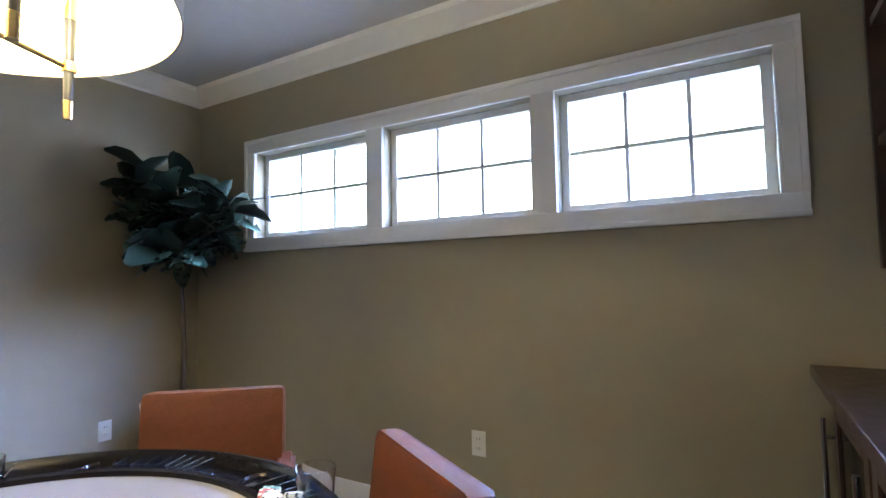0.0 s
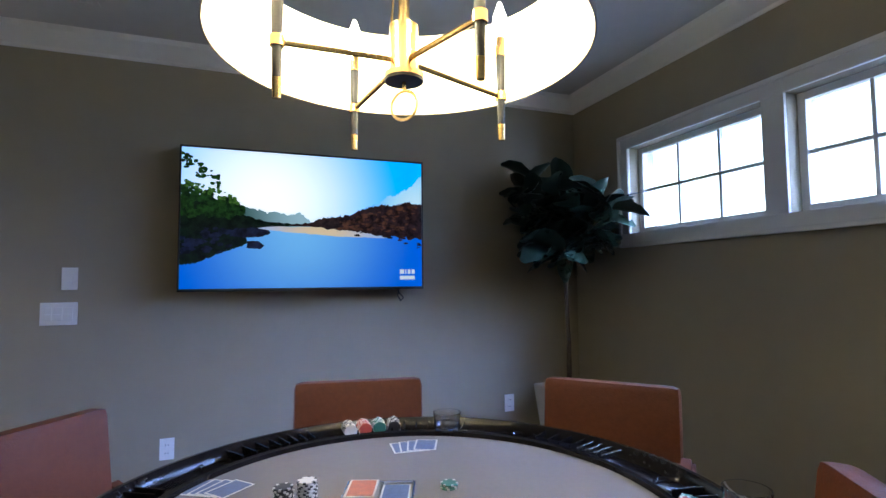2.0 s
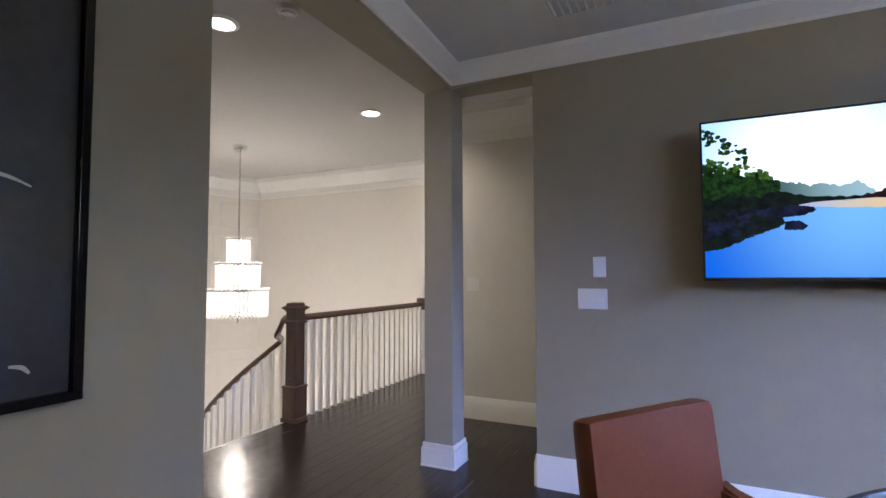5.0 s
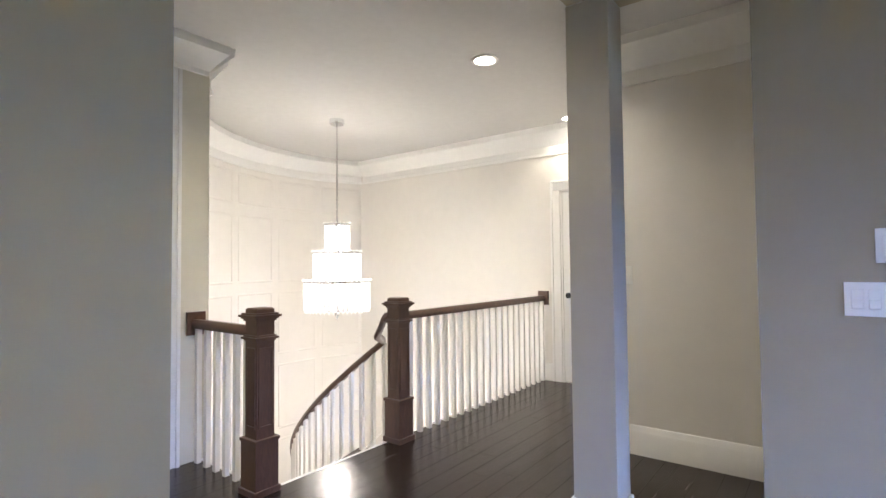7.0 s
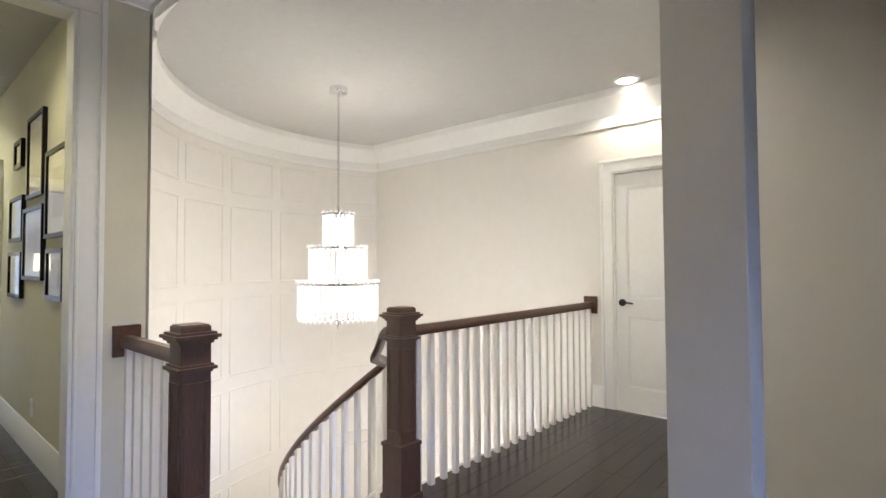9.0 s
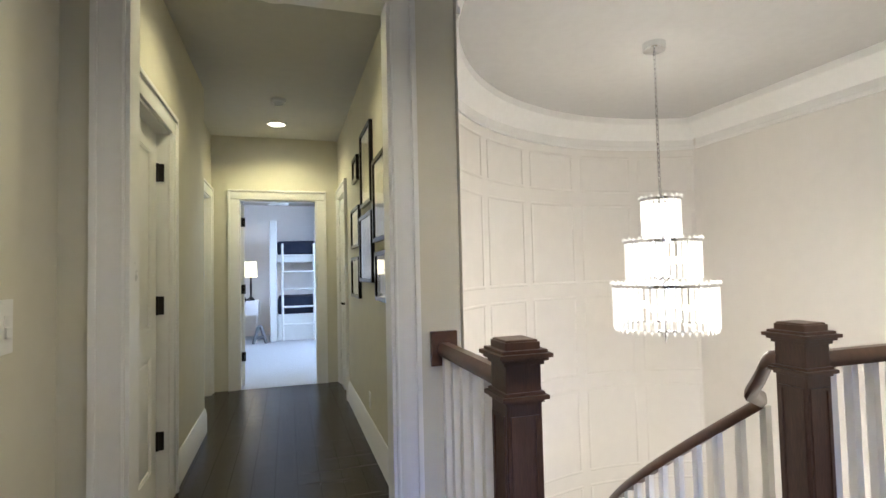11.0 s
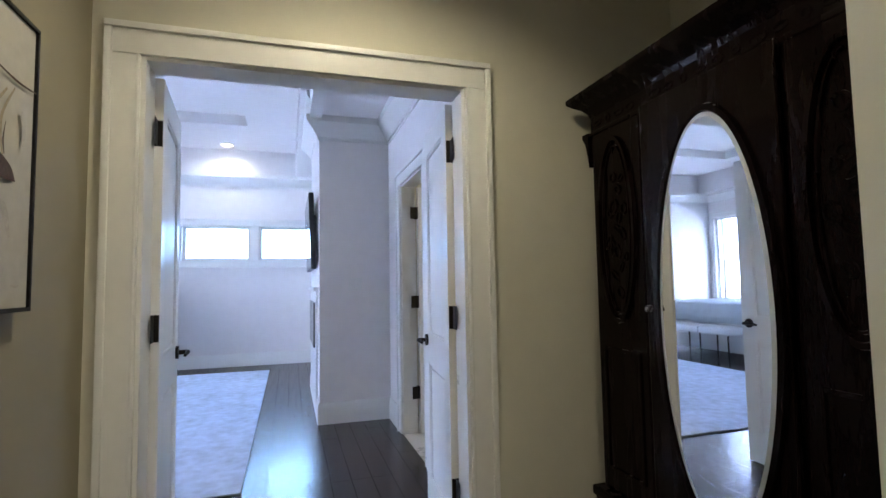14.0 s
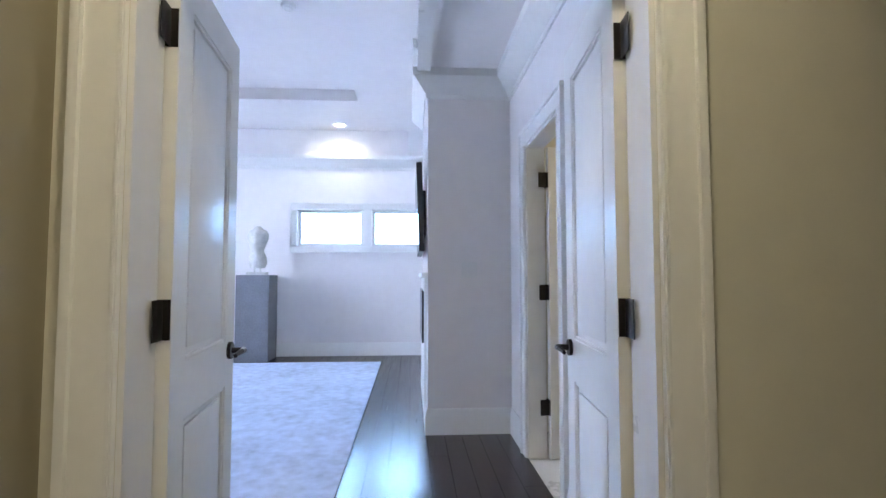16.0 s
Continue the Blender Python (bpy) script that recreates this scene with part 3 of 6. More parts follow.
# ---- windows ----
def window(name, label, axis, plane, a, b, z0, z1, cols, rows, depth=0.10, fw=0.045):
    """A sash with bars, set back in its opening; plane is the sash's middle."""
    ob = thing(name, label, "window", kind="structure")

    def bx(bm, p, q, lo, hi, t):
        if axis == "y":
            box(bm, p, q, plane - t, plane + t, lo, hi, 0.003)
        else:
            box(bm, plane - t, plane + t, p, q, lo, hi, 0.003)
    for p, q, lo, hi in ((a, a + fw, z0, z1), (b - fw, b, z0, z1), (a + fw, b - fw, z0, z0 + fw), (a + fw, b - fw, z1 - fw, z1)):
        bm = NB()
        bx(bm, p, q, lo, hi, 0.022)
        part("window_frame", bm, TRIM, ob)
    ia, ib, lo, hi = a + fw, b - fw, z0 + fw, z1 - fw
    for i in range(1, cols):
        bm = NB()
        c = ia + (ib - ia) * i / cols
        bx(bm, c - 0.009, c + 0.009, lo, hi, 0.014)
        part("glazing_bar", bm, TRIM, ob)
    for i in range(1, rows):
        bm = NB()
        c = lo + (hi - lo) * i / rows
        bx(bm, ia, ib, c - 0.009, c + 0.009, 0.013)
        part("glazing_bar", bm, TRIM, ob)
    bm = NB()
    bx(bm, ia - 0.01, ib + 0.01, lo - 0.01, hi + 0.01, 0.003)
    pane = part("pane", bm, GLASS, ob, "clear glass pane")
    pane.visible_shadow = False
    return ob


for i, (a, b) in enumerate(WIN):
    window("window_%d" % (i + 1), "white six-light high window bright with daylight", "y", 2.72, a, b, 1.555, 2.10, 3, 2, fw=0.037)
casing("trim_window_casing", "y", 2.63, -1, WIN[0][0], WIN[2][1], 2.10, 0.086, 1.555, True)
for p, q in ((WIN[0][1], WIN[1][0]), (WIN[1][1], WIN[2][0])):
    bm = NB()
    box(bm, p, q, 2.612, 2.63, 1.555, 2.10, 0.002)
    struct("trim_window_mullion", bm, TRIM, "white board between two windows", "trim")
window("window_4", "white high bedroom window glaring with daylight", "x", 7.49, -1.945, -0.975, 1.615, 2.16, 1, 1)
window("window_5", "white high bedroom window glaring with daylight", "x", 7.49, -3.06, -2.07, 1.615, 2.16, 1, 1)
casing("trim_bedroom_window_casing", "x", 7.40, -1, -3.06, -0.975, 2.16, 0.10, 1.615, True)
bm = NB()
box(bm, 7.382, 7.40, -2.07, -1.945, 1.615, 2.16, 0.002)
struct("trim_bedroom_mullion", bm, TRIM, "white board between two bedroom windows", "trim")
for i, (a, b) in enumerate(((3.05, 4.15), (4.85, 5.95), (6.15, 7.25))):
    window("window_%d" % (6 + i), "tall white bedroom window glaring with daylight", "y", 3.46, a, b, 0.75, 2.45, 1, 2)
    casing("trim_tall_window_casing", "y", 3.40, -1, a, b, 2.45, 0.10, 0.75, True)


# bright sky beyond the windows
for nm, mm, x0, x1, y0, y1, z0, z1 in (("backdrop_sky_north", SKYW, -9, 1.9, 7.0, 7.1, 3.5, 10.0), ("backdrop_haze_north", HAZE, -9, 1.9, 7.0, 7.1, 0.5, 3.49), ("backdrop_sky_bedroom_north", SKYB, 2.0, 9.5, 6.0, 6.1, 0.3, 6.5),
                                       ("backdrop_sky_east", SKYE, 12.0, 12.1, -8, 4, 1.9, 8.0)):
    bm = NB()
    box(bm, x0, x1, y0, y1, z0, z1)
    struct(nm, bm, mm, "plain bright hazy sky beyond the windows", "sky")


# ---- doors ----
def lever(parent, x, y, z, sign, way):
    """A lever handle on a leaf in its own axes; sign is the face, way the lever's direction along the leaf."""
    bm = NB()
    rod(bm, (x, y, z), (x, y + sign * 0.012, z), 0.03, n=16)
    rod(bm, (x, y + sign * 0.012, z), (x, y + sign * 0.05, z), 0.011, n=10)
    rod(bm, (x, y + sign * 0.05, z), (x + way * 0.055, y + sign * 0.055, z + 0.004), 0.011, 0.009, n=10)
    rod(bm, (x + way * 0.055, y + sign * 0.055, z + 0.004), (x + way * 0.105, y + sign * 0.048, z - 0.004), 0.009, 0.007, n=10)
    part("door_handle", bm, BRONZE, parent, "dark bronze lever handle", 40)


def door(name, label, w, h, at, hinges=True, swing=1, handle=True, plates=False):
    """A two-panel door leaf: hinge edge at the origin, leaf along +x, thickness 38 mm across y."""
    ob = thing(name, label, "door", at=at, kind="structure")
    t, st = 0.019, 0.105
    bm = NB()
    for x0, x1, z0, z1 in ((0.002, st, 0.008, h), (w - st, w - 0.002, 0.008, h), (st, w - st, 0.008, 0.20), (st, w - st, 0.80, 0.95), (st, w - st, h - 0.12, h)):
        box(bm, x0, x1, -t, t, z0, z1)
    part("leaf_frame", bm, TRIM, ob)
    for z0, z1 in ((0.20, 0.80), (0.95, h - 0.12)):
        bm = NB()
        box(bm, st, w - st, -0.006, 0.006, z0, z1)
        box(bm, st + 0.03, w - st - 0.03, -0.013, 0.013, z0 + 0.03, z1 - 0.03, 0.006)
        for s in (-1, 1):
            for q in ((st, st + 0.012, z0, z1), (w - st - 0.012, w - st, z0, z1), (st + 0.012, w - st - 0.012, z0, z0 + 0.012), (st + 0.012, w - st - 0.012, z1 - 0.012, z1)):
                ys = sorted((s * 0.006, s * 0.016))
                box(bm, q[0], q[1], ys[0], ys[1], q[2], q[3], 0.003)
        part("door_panel", bm, TRIM, ob, smooth=30)
    if hinges:
        for z in (0.33, 1.067, 1.805):
            bm = NB()
            box(bm, -0.060, 0.0, -0.002 * swing - 0.0015, 0.0015 - 0.002 * swing, z - 0.05, z + 0.05, 0.001)
            box(bm, -0.001, 0.001, -t + 0.002, t - 0.002, z - 0.05, z + 0.05)
            rod(bm, (-0.002, -swing * 0.025, z - 0.052), (-0.002, -swing * 0.025, z + 0.052), 0.007, n=10)
            part("hinge", bm, BRONZE, ob, "dark bronze hinge", 40)
    if plates:
        for z in (0.33, 1.067, 1.805):
            bm = NB()
            box(bm, -0.0015, 0.0025, 0.022, 0.058, z - 0.05, z + 0.05, 0.001)
            rod(bm, (0.004, 0.024, z - 0.052), (0.004, 0.024, z + 0.052), 0.008, n=10)
            part("hinge_plate", bm, BRONZE, ob, "dark bronze hinge plate", 40)
    if handle:
        lever(ob, w - 0.065, t, 0.915, 1, -1)
        lever(ob, w - 0.065, -t, 0.915, -1, -1)
    return ob


door("door_1", "white two-panel door leaf standing open into the bedroom", 0.60, 2.02, pose(1.145, -2.052, 0, 0, 0, 5), swing=-1)
door("door_2", "white two-panel door leaf standing open into the bedroom", 0.60, 2.02, pose(1.145, -3.218, 0, 0, 0, -5), swing=1)
door("door_3", "white two-panel door standing open into the bathroom", 0.74, 2.02, pose(3.09, -3.55, 0, 0, 0, -80), swing=-1)
door("door_4", "cream lit two-panel hallway door set back in its frame", 0.74, 2.02, pose(-0.80, -4.953, 0, 0, 0, 90), hinges=False, plates=True)
door("door_5", "two-panel door near the end of the hallway", 0.75, 2.02, pose(-0.66, -7.495, 0, 0, 0, 90), swing=-1)
door("door_6", "two-panel door near the end of the hallway", 0.65, 2.02, pose(-2.10, -7.515, 0, 0, 0, 90), swing=1)
door("door_7", "white door standing open into the children's bedroom", 0.79, 2.02, pose(-1.035, -7.78, 0, 0, 0, -86), swing=1)
door("door_8", "white two-panel door on the landing", 0.75, 2.02, pose(-5.61, -2.2, 0, 0, 0, -90), hinges=False)


door("door_9", "white two-panel door closed at the back of the passage", 0.73, 2.02, pose(-3.99, -0.135, 0, 0, 0, -90), hinges=False)


# ---- stair hall: newels, balustrades, stair, chandelier ----
def newel(at):
    ob = thing("newel_post", "dark walnut box newel post with a moulded cap on the landing", "newel post", "newel posts of the staircase", at)
    bm = NB()
    box(bm, -0.072, 0.072, -0.072, 0.072, 0, 0.30, 0.003)
    box(bm, -0.082, 0.082, -0.082, 0.082, 0, 0.035, 0.004)
    box(bm, -0.078, 0.078, -0.078, 0.078, 0.285, 0.305, 0.004)
    part("newel_base", bm, NEWELW, ob)
    bm = NB()
    box(bm, -0.056, 0.056, -0.056, 0.056, 0.30, 1.012, 0.003)
    for s in (-1, 1):
        for a, b, lo, hi in ((-0.045, -0.033, 0.36, 0.80), (0.033, 0.045, 0.36, 0.80), (-0.033, 0.033, 0.36, 0.372), (-0.033, 0.033, 0.788, 0.80)):
            box(bm, a, b, *sorted((s * 0.055, s * 0.061)), lo, hi)
            box(bm, *sorted((s * 0.055, s * 0.061)), a, b, lo, hi)
    part("newel_shaft", bm, NEWELW, ob)
    bm = NB()
    for g, z0, z1 in ((0.062, 0.835, 0.845), (0.074, 0.845, 0.858), (0.064, 0.858, 0.868)):
        box(bm, -g, g, -g, g, z0, z1, 0.002)
    part("collar", bm, NEWELW, ob)
    bm = NB()
    for g, z0, z1 in ((0.064, 0.945, 0.957), (0.074, 0.957, 0.967), (0.084, 0.967, 0.98), (0.072, 0.98, 0.99)):
        box(bm, -g, g, -g, g, z0, z1, 0.002)
    box(bm, -0.052, 0.052, -0.052, 0.052, 1.0, 1.018, 0.006)
    part("cap", bm, NEWELW, ob)
    return ob


newel(pose(-2.165, -3.23, 0))
newel(pose(-3.23, -3.16, 0))
HAND = [(-0.024, 0), (0.024, 0), (0.033, 0.018), (0.03, 0.04), (0.018, 0.056), (-0.018, 0.056), (-0.03, 0.04), (-0.033, 0.018)]


def balustrade(label, p0, p1, rosette_at, n):
    ob = thing("balustrade", label, "balustrade", "landing balustrades")
    d = (Vector(p1) - Vector(p0)).normalized()
    s = Vector((-d.y, d.x, 0))
    part("handrail", sweep(NB(), HAND, [(*p0, 0.855), (*p1, 0.855)], [s, s]), RAILW, ob, "dark walnut handrail", 50)
    bm = NB()
    c = Vector((*rosette_at, 0.885))
    rr = pose(0, 0, 0, 0, 0, math.degrees(math.atan2(d.y, d.x)))
    box(bm, -0.012, 0.012, -0.06, 0.06, -0.075, 0.075, 0.004, Matrix.Translation(c) @ rr)
    part("rosette", bm, RAILW, ob, "square wooden wall rosette")
    me = None
    for i in range(n):
        p = Vector(p0).lerp(Vector(p1), (i + 0.6) / n)
        if me is None:
            bm = NB()
            box(bm, -0.016, 0.016, -0.016, 0.016, 0.0, 0.858, 0.002)
            me = mesh_of("baluster", bm, TRIM)
        b = new("baluster", me)
        b.parent, b.matrix_basis = ob, pose(p.x, p.y, 0)
    return ob


balustrade("short walnut and white balustrade beside the hallway opening", (-2.165, -3.29), (-2.165, -3.965), (-2.165, -3.958), 6)
balustrade("long walnut and white balustrade along the landing edge", (-3.29, -3.16), (-5.56, -3.16), (-5.556, -3.16), 21)
bm = NB()
box(bm, -5.57, -2.2, -3.225, -3.2, -0.30, 0.0, 0.003)
box(bm, -2.225, -2.2, -4.0, -3.2, -0.30, 0.0, 0.003)
struct("trim_landing_fascia", bm, TRIM, "white fascia board along the landing edge", "trim")

stair = thing("staircase", "curved staircase with dark treads and white risers below the landing", "staircase")
RI, RO, STEPS = 1.27, CR - 0.004, 15
ang0, dang = radians(25), radians(-10.2)
for k in range(STEPS):
    a, b = ang0 + dang * k, ang0 + dang * (k + 1)
    zt = -0.187 * (k + 1)
    bm = NB()
    lathe(bm, [(RI - 0.02, zt - 0.03), (RO, zt - 0.03), (RO, zt), (RI - 0.02, zt)], (CX, CY, 0), 3, True, b, a + 0.015)
    part("tread", bm, WOOD, stair, "dark walnut tread")
    bm = NB()
    lathe(bm, [(RI, zt), (RO, zt), (RO, zt + 0.157), (RI, zt + 0.157)], (CX, CY, 0), 1, True, a - 0.008, a)
    part("riser", bm, TRIM, stair, "white riser")
    bm = NB()
    lathe(bm, [(RI - 0.01, zt - 0.45), (RI + 0.02, zt - 0.45), (RI + 0.02, zt - 0.031), (RI - 0.01, zt - 0.031)], (CX, CY, 0), 3, True, b, a)
    part("stringer", bm, TRIM, stair, "white stringer")
rb = thing("stair_balustrade", "curving walnut handrail on white balusters beside the stair", "balustrade")
path, sides = [(-3.20, -3.21, 0.855), (-3.20, -3.245, 0.852), (-3.203, -3.275, 0.83), (-3.208, -3.31, 0.77), (-3.214, -3.36, 0.70)], [(1, 0, 0)] * 5
for i in range(30):
    a = radians(25.5) + dang * i * 0.42
    z = 0.635 - 0.187 * max(0, (radians(25.5) - a)) / 0.178
    path.append((CX + (RI + 0.03) * math.cos(a), CY + (RI + 0.03) * math.sin(a), z))
    sides.append((math.cos(a), math.sin(a), 0))
part("handrail", sweep(NB(), HAND, path, sides), RAILW, rb, "dark walnut handrail", 50)
for i in range(5, len(path)):
    bm = NB()
    x, y, z = path[i]
    box(bm, x - 0.015, x + 0.015, y - 0.015, y + 0.015, z - 0.85, z + 0.01)
    part("baluster", bm, TRIM, rb)

ch = thing("crystal_chandelier", "three-tiered glowing crystal chandelier hanging in the stair hall", "chandelier")
CH = Vector((-3.9, -4.6, 0))
part("canopy", lathe(NB(), [(0.001, H), (0.075, H), (0.075, H - 0.03), (0.07, H - 0.05), (0.03, H - 0.065), (0.001, H - 0.065)], CH, 24), STEEL, ch, "", 40)
bm = NB()
z = H - 0.045
i = 0
while z > 1.70:
    c = CH + Vector((0, 0, z - 0.018))
    ax, ay = ((1, 0, 0), (0, 0, 1)) if i % 2 else ((0, 1, 0), (0, 0, 1))
    ps = ring_pts((0, 0, 0), 1, 8, ax, ay)
    ps = [c + Vector((p.x * 0.009, p.y * 0.009, p.z * 0.02)) for p in ps]
    for q in range(8):
        rod(bm, ps[q], ps[(q + 1) % 8], 0.0028, n=4, caps=False)
    z -= 0.032
    i += 1
part("chain", bm, STEEL, ch, "thin chain", 40)
bm = NB()
rod(bm, CH + Vector((0, 0, 1.74)), CH + Vector((0, 0, 0.80)), 0.012, n=10)
lathe(bm, [(0.001, 0.80), (0.018, 0.79), (0.022, 0.76), (0.012, 0.735), (0.004, 0.715), (0.001, 0.71)], CH, 12)
part("stem", bm, STEEL, ch, "", 40)
bm = NB()
rod(bm, (0, 0, 0), (0, 0, -1), 0.011, 0.011, n=6)
rodm = mesh_of("crystal", bm, CRYSTAL)
bm = NB()
bmesh.ops.create_icosphere(bm, subdivisions=1, radius=0.011)
beadm = mesh_of("bead", bm, CRYSTAL)
bm = NB()
rod(bm, (0, 0, 0.014), (0, 0, 0), 0.002, 0.009, n=6)
rod(bm, (0, 0, 0), (0, 0, -0.018), 0.009, 0.001, n=6)
dropm = mesh_of("drop", bm, CRYSTAL)
for r, zt, zb, cnt in ((0.117, 1.655, 1.425, 20), (0.228, 1.375, 1.14, 34), (0.318, 1.085, 0.82, 46)):
    tier = part("tier_frame", lathe(NB(), [(r - 0.012, zt), (r + 0.016, zt), (r + 0.016, zt + 0.018), (r - 0.012, zt + 0.018)], CH, 36, True), STEEL, ch, "polished metal ring", 40)
    part("tier_ring", lathe(NB(), [(r - 0.02, zb - 0.004), (r - 0.006, zb - 0.004), (r - 0.006, zb + 0.008), (r - 0.02, zb + 0.008)], CH, 36, True), STEEL, ch, "", 40)
    for k in range(cnt):
        a = 2 * math.pi * k / cnt
        o = new("crystal", rodm)
        o.parent = tier
        o.matrix_basis = Matrix.Translation(CH + Vector((r * math.cos(a), r * math.sin(a), zt))) @ Matrix.Diagonal((1, 1, zt - zb, 1))
    for k in range(cnt):
        a = 2 * math.pi * (k + 0.5) / cnt
        o = new("bead", beadm)
        o.parent = tier
        o.matrix_basis = Matrix.Translation(CH + Vector(((r + 0.014) * math.cos(a), (r + 0.014) * math.sin(a), zt + 0.022 + 0.006 * (k % 2))))
        o = new("drop", dropm)
        o.parent = tier
        o.matrix_basis = Matrix.Translation(CH + Vector(((r - 0.004) * math.cos(a), (r - 0.004) * math.sin(a), zb - 0.012)))
    for k in range(3 if r < 0.2 else 6):
        a = 2 * math.pi * (k + 0.5) / (3 if r < 0.2 else 6)
        bm = NB()
        bmesh.ops.create_uvsphere(bm, u_segments=10, v_segments=6, radius=0.022, matrix=Matrix.Translation(CH + Vector((r * 0.6 * math.cos(a), r * 0.6 * math.sin(a), (zt + zb) / 2))))
        part("bulb", bm, BULB, tier, "glowing bulb", 60)


# ---- ceiling fixtures ----
def downlight(x, y, z):
    ob = thing("downlight", "lit recessed downlight with a white trim ring in the ceiling", "downlight", "recessed ceiling downlights", pose(x, y, z))
    part("trim_ring", lathe(NB(), [(0.074, 0.004), (0.076, -0.008), (0.098, -0.006), (0.102, 0.004)], (0, 0, 0), 32, True), TRIM, ob, "", 40)
    bm = NB()
    rod(bm, (0, 0, 0.004), (0, 0, -0.003), 0.074, n=32)
    lens = part("lens", bm, CANL, ob, "glowing lens")
    lens.visible_shadow = False
    return ob


for x, y, z in CANS:
    downlight(x, y, H - 0.004)
downlight(7.04, -1.63, 3.336)


def detector(x, y, z, r=0.065):
    ob = thing("smoke_detector", "white round smoke detector on the ceiling", "smoke detector", "smoke detectors", pose(x, y, z))
    part("body", lathe(NB(), [(r, 0), (r, -0.012), (r * 0.86, -0.028), (r * 0.4, -0.036), (0.001, -0.036)], (0, 0, 0), 28), PLATE, ob, "", 40)
    part("sensor_ring", lathe(NB(), [(r * 0.55, -0.031), (r * 0.62, -0.031), (r * 0.62, -0.040), (r * 0.55, -0.040)], (0, 0, 0), 24, True), PLATE, ob, "", 40)


detector(-1.88, -2.03, H)
detector(-1.45, -6.33, H)
detector(4.1, -1.61, 3.48)
vent = thing("ceiling_vent", "white rectangular air vent in the game room ceiling", "vent", at=pose(-2.32, -0.52, 2.62))
bm = NB()
for x0, x1, y0, y1 in ((-0.11, 0.11, -0.19, -0.165), (-0.11, 0.11, 0.165, 0.19), (-0.11, -0.085, -0.165, 0.165), (0.085, 0.11, -0.165, 0.165)):
    box(bm, x0, x1, y0, y1, -0.008, 0.0, 0.002)
part("frame", bm, CEIL, vent)
for k in range(8):
    bm = NB()
    box(bm, -0.085, 0.085, -0.006, 0.006, -0.001, 0.001, 0, pose(0, -0.145 + k * 0.0415, -0.005, 35))
    part("slat", bm, CEIL, vent)


# ---- switches and outlets ----
def plate(name, label, at, w, h, kind):
    """A wall plate in its own axes: the wall is the xz plane, the room lies at -y."""
    ob = thing(name, label, "wall plate", "wall plates", at)
    bm = NB()
    box(bm, -w / 2, w / 2, -0.006, 0, -h / 2, h / 2, 0.002)
    part("cover_plate", bm, PLATE, ob)
    if kind == "outlet":
        for z in (-0.022, 0.022):
            bm = NB()
            box(bm, -0.017, 0.017, -0.009, -0.005, z - 0.014, z + 0.014, 0.003)
            o = part("socket", bm, PLATE, ob)
            bm = NB()
            for x in (-0.007, 0.007):
                box(bm, x - 0.0012, x + 0.0012, -0.0095, -0.0088, z - 0.004, z + 0.006)
            part("slot", bm, BLACKP, o)
    else:
        for k in range(kind):
            x = (k - (kind - 1) / 2) * 0.046
            bm = NB()
            box(bm, x - 0.017, x + 0.017, -0.009, -0.005, -0.034, 0.034, 0.002)
            box(bm, x - 0.016, x + 0.016, -0.013, -0.008, -0.033, -0.002, 0.002)
            part("rocker", bm, PLATE, ob)
    return ob


WEST = lambda y, z: pose(-2.80, y, z, 0, 0, 90)
plate("light_switch", "white triple rocker switch on the greige wall", WEST(-0.567, 1.112), 0.165, 0.118, 3)
plate("light_switch", "white blank control plate above the triple switch", WEST(-0.525, 1.295), 0.072, 0.118, 1)
plate("outlet", "white wall outlet below the television", WEST(-0.05, 0.36), 0.072, 0.116, "outlet")
plate("outlet", "white wall outlet behind the potted plant", WEST(2.05, 0.42), 0.072, 0.116, "outlet")
plate("outlet", "white wall outlet under the high windows", pose(-0.64, 2.63, 0.50, 0, 0, 0), 0.072, 0.116, "outlet")
plate("light_switch", "white double switch on the passage wall", pose(-3.95, -1.78, 1.17, 0, 0, 90), 0.118, 0.118, 2)
plate("light_switch", "white double rocker switch beside the armoire alcove", pose(-0.72, -3.60, 1.09, 0, 0, -90), 0.118, 0.16, 2)
plate("outlet", "white outlet low on the hallway wall", pose(-2.07, -5.47, 0.31, 0, 0, 90), 0.07, 0.115, "outlet")
plate("light_switch", "white switch on the chimney breast's side", pose(3.65, -3.10, 1.22, 0, 0, -90), 0.12, 0.118, 2)


